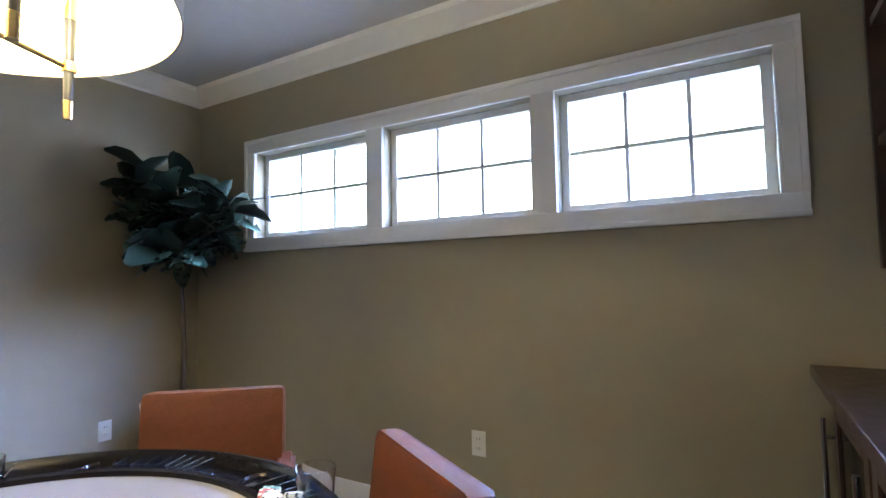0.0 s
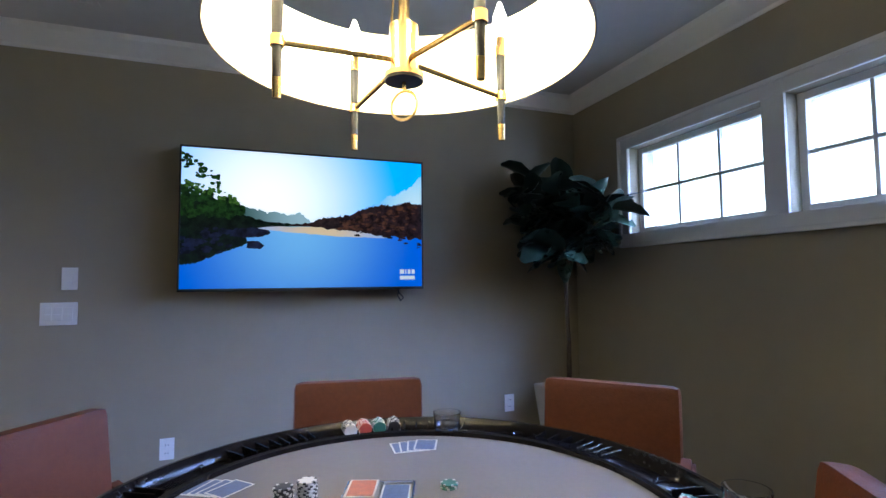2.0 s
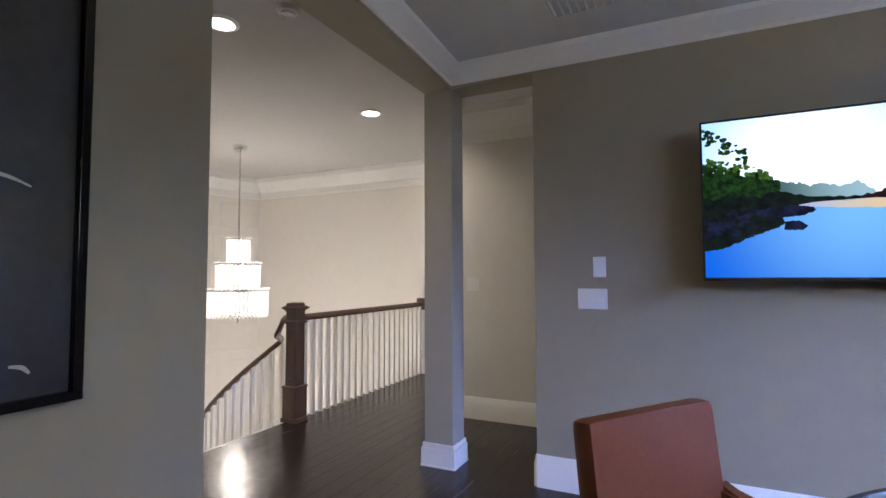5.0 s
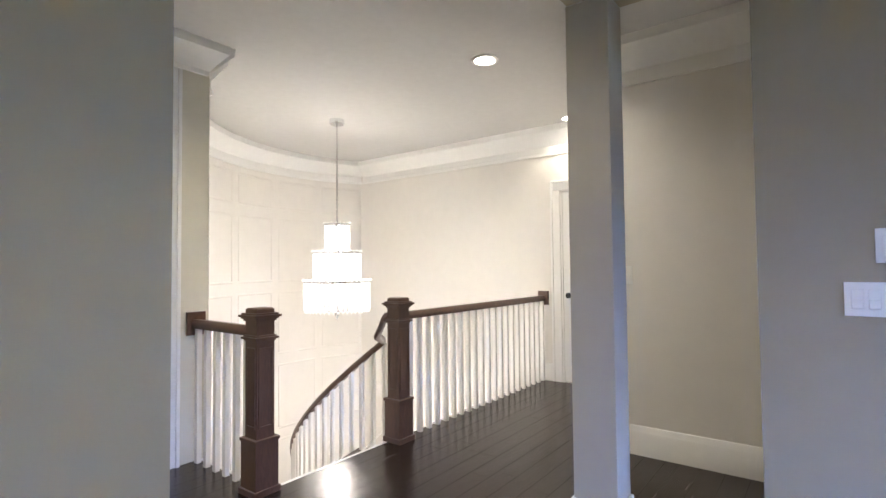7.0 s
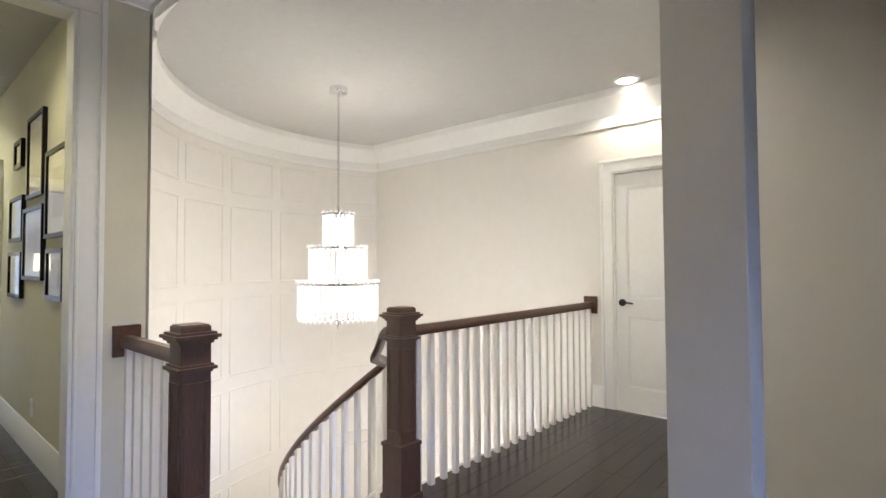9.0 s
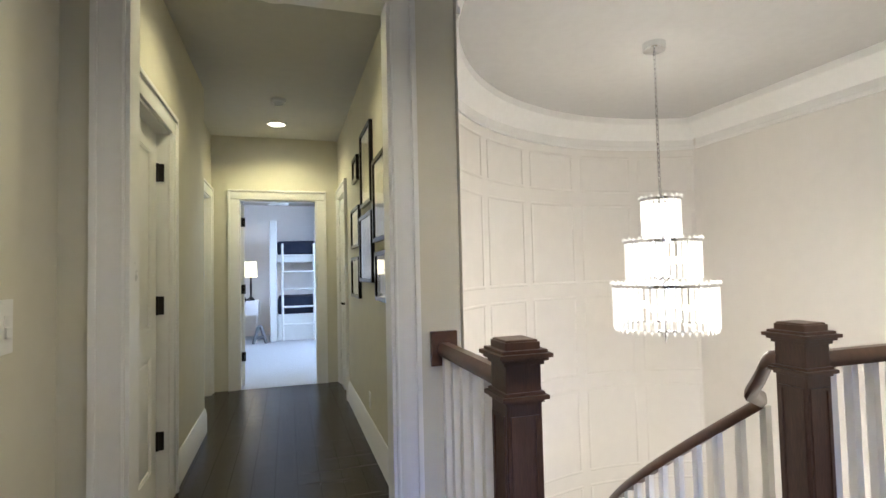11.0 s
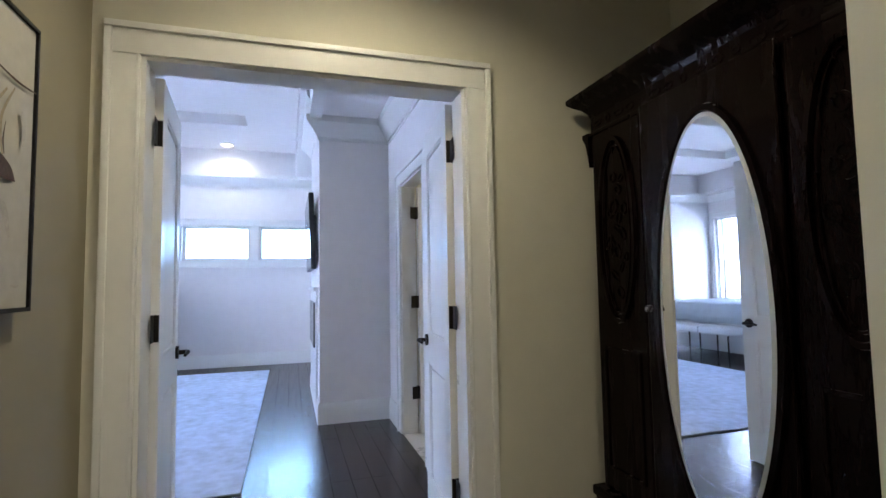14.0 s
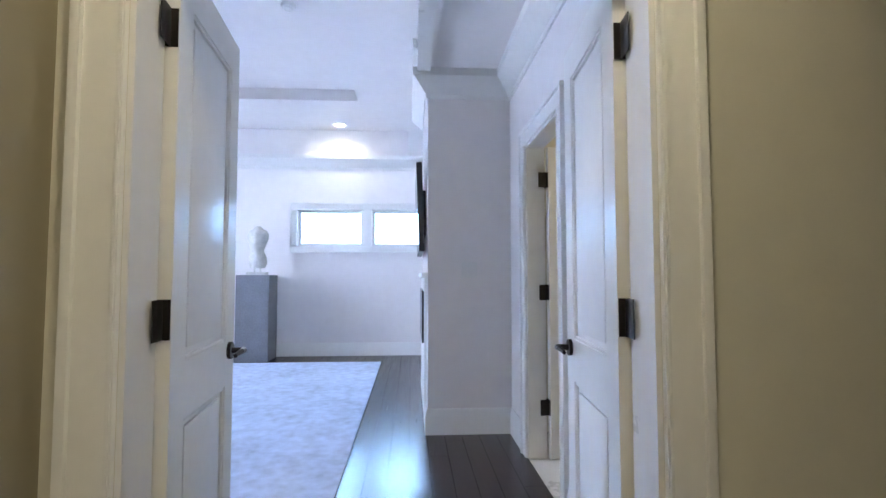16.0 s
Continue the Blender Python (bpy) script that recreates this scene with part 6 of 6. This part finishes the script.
STROKES = [
    (PALEW, [(0.022, 1.446, 0.0143), (0.026, 1.387, 0.0169), (0.032, 1.334, 0.0091)]),
    (WASH, [(0.083, 1.459, 0.0156), (0.07, 1.403, 0.0194), (0.064, 1.356, 0.0104)]),
    (WASH, [(0.118, 1.455, 0.0052), (0.108, 1.407, 0.0078), (0.082, 1.362, 0.0039)]),
    (PALEW, [(0.066, 1.615, 0.0194), (0.083, 1.568, 0.022), (0.085, 1.529, 0.0156)]),
    (PALEW, [(0.068, 1.493, 0.0259), (0.063, 1.472, 0.0233), (0.07, 1.46, 0.0078)]),
    (PALEW, [(0.15, 1.422, 0.0091), (0.198, 1.422, 0.0104), (0.246, 1.439, 0.0052)]),
    (PALEW, [(0.088, 1.378, 0.0117), (0.152, 1.388, 0.0091), (0.226, 1.389, 0.0045)]),
    (PALEW, [(0.381, 1.392, 0.0065), (0.444, 1.389, 0.0156), (0.475, 1.324, 0.0052)]),
    (WASH, [(0.025, 1.63, 0.0026), (0.014, 1.566, 0.0039), (0.006, 1.517, 0.0039), (0.007, 1.45, 0.0045)]),
    (WASH, [(0.058, 1.65, 0.0026), (0.051, 1.607, 0.0032), (0.053, 1.522, 0.0032)]),
    (WASH, [(0.094, 1.669, 0.0026), (0.122, 1.643, 0.0045), (0.128, 1.593, 0.0052), (0.121, 1.522, 0.0045)]),
    (WASH, [(0.024, 1.506, 0.0026), (0.066, 1.512, 0.0032), (0.121, 1.524, 0.0026)]),
    (INK, [(0.015, 1.457, 0.0013), (0.063, 1.458, 0.0016), (0.121, 1.461, 0.0013)]),
    (WASH, [(0.124, 1.524, 0.0052), (0.137, 1.439, 0.0065), (0.156, 1.392, 0.0045), (0.144, 1.327, 0.0032)]),
    (INK, [(0.031, 1.593, 0.0019), (0.035, 1.552, 0.0058), (0.03, 1.52, 0.0019)]),
    (INK, [(0.072, 1.708, 0.0194), (0.079, 1.687, 0.0233), (0.083, 1.669, 0.0143), (0.088, 1.662, 0.0039)]),
    (INK, [(0.084, 1.656, 0.0039), (0.087, 1.625, 0.011), (0.091, 1.599, 0.0019)]),
    (INK, [(0.035, 1.324, 0.0169), (0.033, 1.276, 0.013), (0.03, 1.191, 0.0058)]),
    (INK, [(0.064, 1.349, 0.013), (0.069, 1.279, 0.0123), (0.076, 1.198, 0.0071)]),
    (INK, [(0.045, 1.314, 0.0104), (0.046, 1.254, 0.0071), (0.042, 1.182, 0.0045)]),
    (PALEW, [(0.038, 1.272, 0.0058), (0.041, 1.241, 0.0065), (0.044, 1.2, 0.0039)]),
    (PALEW, [(0.064, 1.302, 0.0039), (0.064, 1.265, 0.0052), (0.068, 1.242, 0.0019)]),
    (PALEW, [(0.177, 1.759, 0.0091), (0.175, 1.73, 0.0104), (0.158, 1.693, 0.0052)]),
    (INK, [(0.139, 1.693, 0.0104), (0.139, 1.669, 0.013), (0.134, 1.641, 0.0032)]),
    (INK, [(0.161, 1.689, 0.0026), (0.149, 1.656, 0.0039), (0.144, 1.632, 0.0019)]),
    (INK, [(0.207, 1.725, 0.0052), (0.194, 1.689, 0.0259), (0.186, 1.646, 0.0311), (0.186, 1.611, 0.0272), (0.189, 1.6, 0.013)]),
    (INK, [(0.21, 1.617, 0.0117), (0.23, 1.596, 0.0078), (0.246, 1.578, 0.0039)]),
    (INK, [(0.262, 1.578, 0.0091), (0.278, 1.53, 0.0207), (0.298, 1.475, 0.0285), (0.318, 1.431, 0.0194), (0.316, 1.4, 0.0169)]),
    (INK, [(0.318, 1.493, 0.0104), (0.387, 1.486, 0.0298), (0.45, 1.474, 0.0207), (0.484, 1.457, 0.0019)]),
    (INK, [(0.313, 1.405, 0.0169), (0.282, 1.334, 0.0117), (0.255, 1.257, 0.0084), (0.236, 1.18, 0.0071)]),
    (INK, [(0.317, 1.375, 0.0065), (0.336, 1.304, 0.0065), (0.354, 1.237, 0.0045), (0.365, 1.187, 0.0039)]),
    (INK, [(0.224, 1.716, 0.0026), (0.283, 1.713, 0.0052), (0.374, 1.706, 0.0026), (0.481, 1.695, 0.0032), (0.573, 1.699, 0.0019)]),
    (WASH, [(0.235, 1.698, 0.0091), (0.285, 1.68, 0.0143), (0.309, 1.64, 0.0039)]),
    (INK, [(0.327, 1.702, 0.0019), (0.313, 1.667, 0.0058), (0.32, 1.641, 0.0013)]),
    (WASH, [(0.434, 1.663, 0.0032), (0.383, 1.603, 0.0058), (0.372, 1.547, 0.0065), (0.38, 1.51, 0.0039)]),
    (WASH, [(0.467, 1.675, 0.0026), (0.418, 1.601, 0.0052), (0.415, 1.546, 0.0045), (0.424, 1.508, 0.0039)]),
    (INK, [(0.37, 1.566, 0.0019), (0.368, 1.532, 0.0045), (0.374, 1.501, 0.0026)]),
    (INK, [(0.432, 1.585, 0.0013), (0.424, 1.542, 0.0032), (0.431, 1.51, 0.0019)]),
    (PALEW, [(0.499, 1.629, 0.0065), (0.514, 1.589, 0.0091), (0.508, 1.544, 0.0032)]),
    (PALEW, [(0.332, 1.63, 0.0117), (0.335, 1.574, 0.0156), (0.327, 1.521, 0.0091)]),
    (INK, [(0.243, 1.566, 0.0026), (0.247, 1.509, 0.0045), (0.246, 1.456, 0.0019)]),
    (INK, [(0.24, 1.461, 0.0013), (0.24, 1.409, 0.0019), (0.238, 1.354, 0.0012)]),
    (PALEW, [(0.479, 1.213, 0.0019), (0.499, 1.211, 0.0032), (0.516, 1.214, 0.0013)]),
    (WASH, [(-0.30, 1.70, 0.03), (-0.26, 1.55, 0.06), (-0.28, 1.38, 0.03)]),
    (INK, [(-0.34, 1.36, 0.012), (-0.33, 1.25, 0.012), (-0.32, 1.18, 0.010)]),
]
for k, (mm, pts) in enumerate(STROKES):
    ribbon("brush_stroke", pts, mm, cv, -1.8668 - 0.00015 * k)


# ---- hallway pictures ----
def hung_picture(y0, y1, z0, z1, fw, label):
    ob = thing("framed_picture", label, "picture", "framed pictures in the hallway")
    for a, b, lo, hi in ((y0, y1, z0, z0 + fw), (y0, y1, z1 - fw, z1), (y0, y0 + fw, z0 + fw, z1 - fw), (y1 - fw, y1, z0 + fw, z1 - fw)):
        bm = NB()
        box(bm, -2.07, -2.042, a, b, lo, hi, 0.003)
        part("frame", bm, BLACKL, ob, "black frame")
    bm = NB()
    box(bm, -2.069, -2.056, y0 + fw, y1 - fw, z0 + fw, z1 - fw)
    part("mount", bm, MATW, ob, "pale mount board")
    bw, bh = (y1 - y0) * 0.24, (z1 - z0) * 0.22
    bm = NB()
    box(bm, -2.056, -2.0545, y0 + bw, y1 - bw, z0 + bh, z1 - bh)
    part("print", bm, PALEW, ob, "soft toned print")
    bm = NB()
    box(bm, -2.0515, -2.0505, y0 + fw, y1 - fw, z0 + fw, z1 - fw)
    g2 = part("picture_glass", bm, GLASS, ob, "reflective picture glass")
    g2.visible_shadow = False


for y0, y1, z0, z1, lb in ((-5.66, -5.18, 1.703, 2.262, "tall black framed picture on the hallway wall"), (-5.09, -4.51, 1.413, 1.946, "broad black framed landscape picture on the hallway wall"),
                           (-6.14, -5.86, 1.97, 2.177, "small black framed picture on the hallway wall"), (-5.75, -5.16, 1.153, 1.644, "black framed picture with glinting glass in the hallway"),
                           (-6.28, -5.79, 1.428, 1.76, "black framed picture with glinting glass in the hallway"), (-6.29, -5.81, 1.017, 1.351, "black framed picture with glinting glass in the hallway"),
                           (-5.04, -4.64, 1.046, 1.35, "black framed picture with glinting glass in the hallway")):
    hung_picture(y0, y1, z0, z1, 0.028 if y1 - y0 > 0.3 else 0.035, lb)

# ---- main bedroom ----
bm = NB()
box(bm, 0, 4.50, 0, 2.9, 0.001, 0.014, 0.004, pose(2.29, -2.26, 0, 0, 0, 0))
tagged(part("area_rug", bm, RUGM), "large mottled grey-blue area rug on the dark floor", "rug")
ped = thing("pedestal", "square dark grey stone pedestal by the bedroom wall", "pedestal", at=pose(7.13, -0.49, 0))
bm = NB()
box(bm, -0.22, 0.22, -0.225, 0.225, 0, 1.185, 0.006)
part("block", bm, STONE, ped)
bm = NB()
box(bm, -0.12, 0.12, -0.13, 0.13, 1.236, 1.275, 0.004)
for s in (-0.04, 0.04):
    rod(bm, (0, s, 1.27), (0, s, 1.36), 0.012, n=8)
lathe(bm, [(0.001, 1.33), (0.10, 1.34), (0.125, 1.40), (0.12, 1.48), (0.095, 1.54), (0.085, 1.58), (0.11, 1.66), (0.145, 1.74), (0.15, 1.80), (0.12, 1.86), (0.07, 1.89), (0.05, 1.92), (0.001, 1.93)], (0, 0, 0), 24)
bmesh.ops.transform(bm, matrix=Matrix.Diagonal((0.75, 1.0, 1, 1)), verts=bm.verts)
for v in bm.verts:
    if v.co.z > 1.37:
        k = 0.018 * noise.noise(v.co * 9)
        v.co += Vector((k, k, 0))
tagged(part("torso_sculpture", bm, PALEST, None, "", 60, pose(7.13, -0.49, -0.05)), "weathered pale stone torso sculpture on a small base", "sculpture")
btv = thing("bedroom_television", "black flat television mounted on the chimney breast", "television", at=pose(4.485, -2.712, 1.73, 2, 0, 180))
bm = NB()
box(bm, -0.62, 0.62, 0.0, 0.045, -0.36, 0.36, 0.005)
part("case", bm, BLACKP, btv)
bm = NB()
box(bm, -0.61, 0.61, -0.002, 0.0, -0.345, 0.35)
part("screen", bm, BLACKL, btv, "dark switched-off screen")
bm = NB()
box(bm, -0.2, 0.2, 0.045, 0.10, -0.2, 0.2, 0.005)
part("wall_mount", bm, BLACKP, btv)
fp = thing("fireplace", "modern black fireplace insert in a white surround", "fireplace", at=pose(-0.05, 0.148, 0))
bm = NB()
for x0, x1, z0, z1 in ((3.95, 4.10, 0.02, 1.16), (5.0, 5.15, 0.02, 1.16), (4.10, 5.0, 1.05, 1.16), (4.10, 5.0, 0.02, 0.62)):
    box(bm, x0, x1, -2.935, -2.915, z0, z1, 0.003)
box(bm, 3.90, 5.20, -2.935, -2.89, 1.16, 1.20, 0.004)
part("surround", bm, TRIM, fp)
bm = NB()
box(bm, 4.10, 5.0, -2.935, -2.90, 0.62, 1.05, 0.004)
part("insert", bm, BLACKL, fp, "black glass insert")
bed = thing("bed", "made bed with pale blue linen by the bedroom windows", "bed")
bm = NB()
box(bm, 4.45, 6.35, 1.35, 3.30, 0.10, 0.38, 0.02)
part("base", bm, WLINEN, bed)
bm = NB()
box(bm, 4.47, 6.33, 1.37, 3.26, 0.38, 0.62, 0.06)
part("mattress", bm, WLINEN, bed, "", 50)
bm = NB()
box(bm, 4.40, 6.40, 1.30, 2.75, 0.50, 0.86, 0.13)
bmesh.ops.subdivide_edges(bm, edges=list(bm.edges), cuts=4, use_grid_fill=True)
for v in bm.verts:
    v.co.z += 0.045 * noise.noise(v.co * 3.5)
part("duvet", bm, LINEN, bed, "rumpled pale blue duvet", 60)
bm = NB()
box(bm, 4.40, 6.40, 3.28, 3.36, 0.1, 1.25, 0.03)
part("headboard", bm, WLINEN, bed, "", 50)
for x in (4.95, 5.85):
    bm = NB()
    box(bm, x - 0.36, x + 0.36, 2.78, 3.2, 0.66, 0.98, 0.10)
    part("pillow", bm, WLINEN, bed, "", 60)
bench = thing("bed_bench", "three-seat upholstered bench with thin dark legs at the bed's foot", "bench")
for k in range(3):
    bm = NB()
    box(bm, 4.55 + 0.55 * k, 5.09 + 0.55 * k, 0.78, 1.2, 0.42, 0.52, 0.03)
    part("cushion", bm, WLINEN, bench, "", 50)
for x in (4.6, 5.1, 5.65, 6.15):
    for y in (0.83, 1.15):
        bm = NB()
        rod(bm, (x, y, 0.42), (x, y, 0.014), 0.011, n=8)
        part("leg", bm, BRONZE, bench, "thin dark metal leg", 40)

# ---- children's bedroom ----
bunk = thing("bunk_bed", "white built-in bunk bed with navy bedding and a ladder", "bunk bed")
bm = NB()
box(bm, -1.32, -1.20, -11.75, -11.5, 0.0, 2.2, 0.004)
part("post", bm, TRIM, bunk, "white end post")
bm = NB()
box(bm, -2.98, -1.32, -12.55, -11.6, 0.0, 0.48, 0.006)
part("lower_base", bm, TRIM, bunk)
bm = NB()
box(bm, -2.98, -1.32, -12.55, -11.62, 1.44, 1.58, 0.006)
part("upper_base", bm, TRIM, bunk)
for z0, z1, nm in ((0.48, 0.80, "lower_mattress"), (1.58, 1.84, "upper_mattress")):
    bm = NB()
    box(bm, -2.96, -1.33, -12.53, -11.58, z0, z1, 0.05)
    bmesh.ops.subdivide_edges(bm, edges=list(bm.edges), cuts=3, use_grid_fill=True)
    for v in bm.verts:
        v.co += Vector((0, 0, 0.025 * noise.noise(v.co * 6)))
    part(nm, bm, NAVY, bunk, "navy bedding", 60)
lad = thing("bunk_ladder", "slim white metal ladder leaning on the bunk bed", "ladder")
for x in (-1.42, -1.98):
    bm = NB()
    rod(bm, (x, -11.45, 0.0), (x, -11.52, 1.78), 0.022, n=10)
    part("rail", bm, TRIM, lad, "", 40)
for z in (0.3, 0.62, 0.94, 1.26, 1.56):
    bm = NB()
    rod(bm, (-1.42, -11.46, z), (-1.98, -11.46, z), 0.018, n=10)
    part("rung", bm, TRIM, lad, "", 40)
kl = thing("table_lamp", "lit table lamp with a white drum shade", "lamp")
part("shade", lathe(NB(), [(0.11, 1.18), (0.10, 1.46)], (-0.86, -11.75, 0), 28), SHADE, kl, "glowing white shade", 60)
part("stand", lathe(NB(), [(0.001, 0.75), (0.07, 0.75), (0.06, 0.78), (0.015, 0.82), (0.02, 1.0), (0.012, 1.2), (0.001, 1.22)], (-0.86, -11.75, 0), 16), BRONZE, kl, "", 40)
ns = thing("nightstand", "small grey nightstand under the table lamp", "nightstand")
bm = NB()
box(bm, -1.0, -0.45, -12.0, -11.5, 0.5, 0.75, 0.006)
part("top_box", bm, WALLB, ns)
for x in (-0.97, -0.48):
    for y in (-11.97, -11.53):
        bm = NB()
        box(bm, x - 0.015, x + 0.015, y - 0.015, y + 0.015, 0, 0.5)
        part("leg", bm, WALLB, ns)
st = thing("floor_ornament", "small dark letter-shaped ornament standing on the carpet", "ornament", at=pose(-1.03, -11.35, 0))
for p, q in (((-0.11, 0, 0), (-0.02, 0, 0.30)), ((0.11, 0, 0), (0.02, 0, 0.30)), ((-0.07, 0, 0.11), (0.07, 0, 0.11)), ((-0.03, 0, 0.30), (0.03, 0, 0.30))):
    bm = NB()
    rod(bm, p, q, 0.03, n=4)
    part("bar", bm, STONE, st)
fan = thing("ceiling_fan", "white ceiling fan in the children's bedroom", "ceiling fan", at=pose(-1.45, -10.4, 2.62))
part("motor", lathe(NB(), [(0.001, 0), (0.03, 0), (0.03, -0.14), (0.11, -0.16), (0.12, -0.22), (0.08, -0.27), (0.001, -0.28)], (0, 0, 0), 24), TRIM, fan, "", 40)
for k in range(4):
    bm = NB()
    box(bm, 0.10, 0.62, -0.06, 0.06, -0.205, -0.195, 0.002, pose(0, 0, 0, 0, 0, 20 + 90 * k))
    part("blade", bm, TRIM, fan)

# ---- floor boards, last ----
PLM = {}


def boards(x0, x1, y0, y1, seed, as_parts=True, along_x=True, w=0.128):
    rng = random.Random(seed)
    joined = []
    a0, a1, b0, b1 = (x0, x1, y0, y1) if along_x else (y0, y1, x0, x1)
    b = b0
    while b < b1 - 0.004:
        ww = min(w, b1 - b)
        a = a0
        first = True
        while a < a1 - 0.004:
            ln = rng.choice((0.9, 1.2, 1.5, 1.8)) if not first else rng.choice((0.5, 0.9, 1.3))
            first = False
            ln = min(ln, a1 - a)
            if a1 - (a + ln) < 0.25:
                ln = a1 - a
            joined.append((a, b, ln, ww))
            a += ln
        b += w
    if as_parts:
        for a, b, ln, ww in joined:
            key = (round(ln, 3), round(ww, 3), along_x)
            if key not in PLM:
                bm = NB()
                if along_x:
                    box(bm, 0.0006, ln - 0.0006, 0.0008, ww - 0.0008, -0.018, 0.0)
                else:
                    box(bm, 0.0008, ww - 0.0008, 0.0006, ln - 0.0006, -0.018, 0.0)
                top = [e for e in bm.edges if all(v.co.z > -0.001 for v in e.verts)]
                bmesh.ops.bevel(bm, geom=top, offset=0.0008, segments=1, affect="EDGES")
                PLM[key] = mesh_of("plank", bm, PLANK)
            o = new("plank", PLM[key])
            o.parent = floor
            o.matrix_basis = pose(a, b, 0) if along_x else pose(b, a, 0)
    else:
        bm = NB()
        for a, b, ln, ww in joined:
            if along_x:
                box(bm, a + 0.0006, a + ln - 0.0006, b + 0.0008, b + ww - 0.0008, -0.018, 0.0)
            else:
                box(bm, b + 0.0008, b + ww - 0.0008, a + 0.0006, a + ln - 0.0006, -0.018, 0.0)
        tagged(part("planks", bm, PLANK, floor), kind="stuff")


boards(-5.57, 1.0, -3.2, -1.46, 1)
boards(-2.2, 1.0, -4.33, -3.2, 2)
boards(1.0, 7.4, -3.42, -1.4, 3)
boards(1.13, 7.4, -1.4, 3.4, 4, False)
boards(-2.8, 1.3, -1.46, 2.63, 5, False)
boards(-3.95, -2.8, -1.46, 0.6, 6, False)
boards(-2.07, -0.62, -7.65, -4.33, 7, False, False)
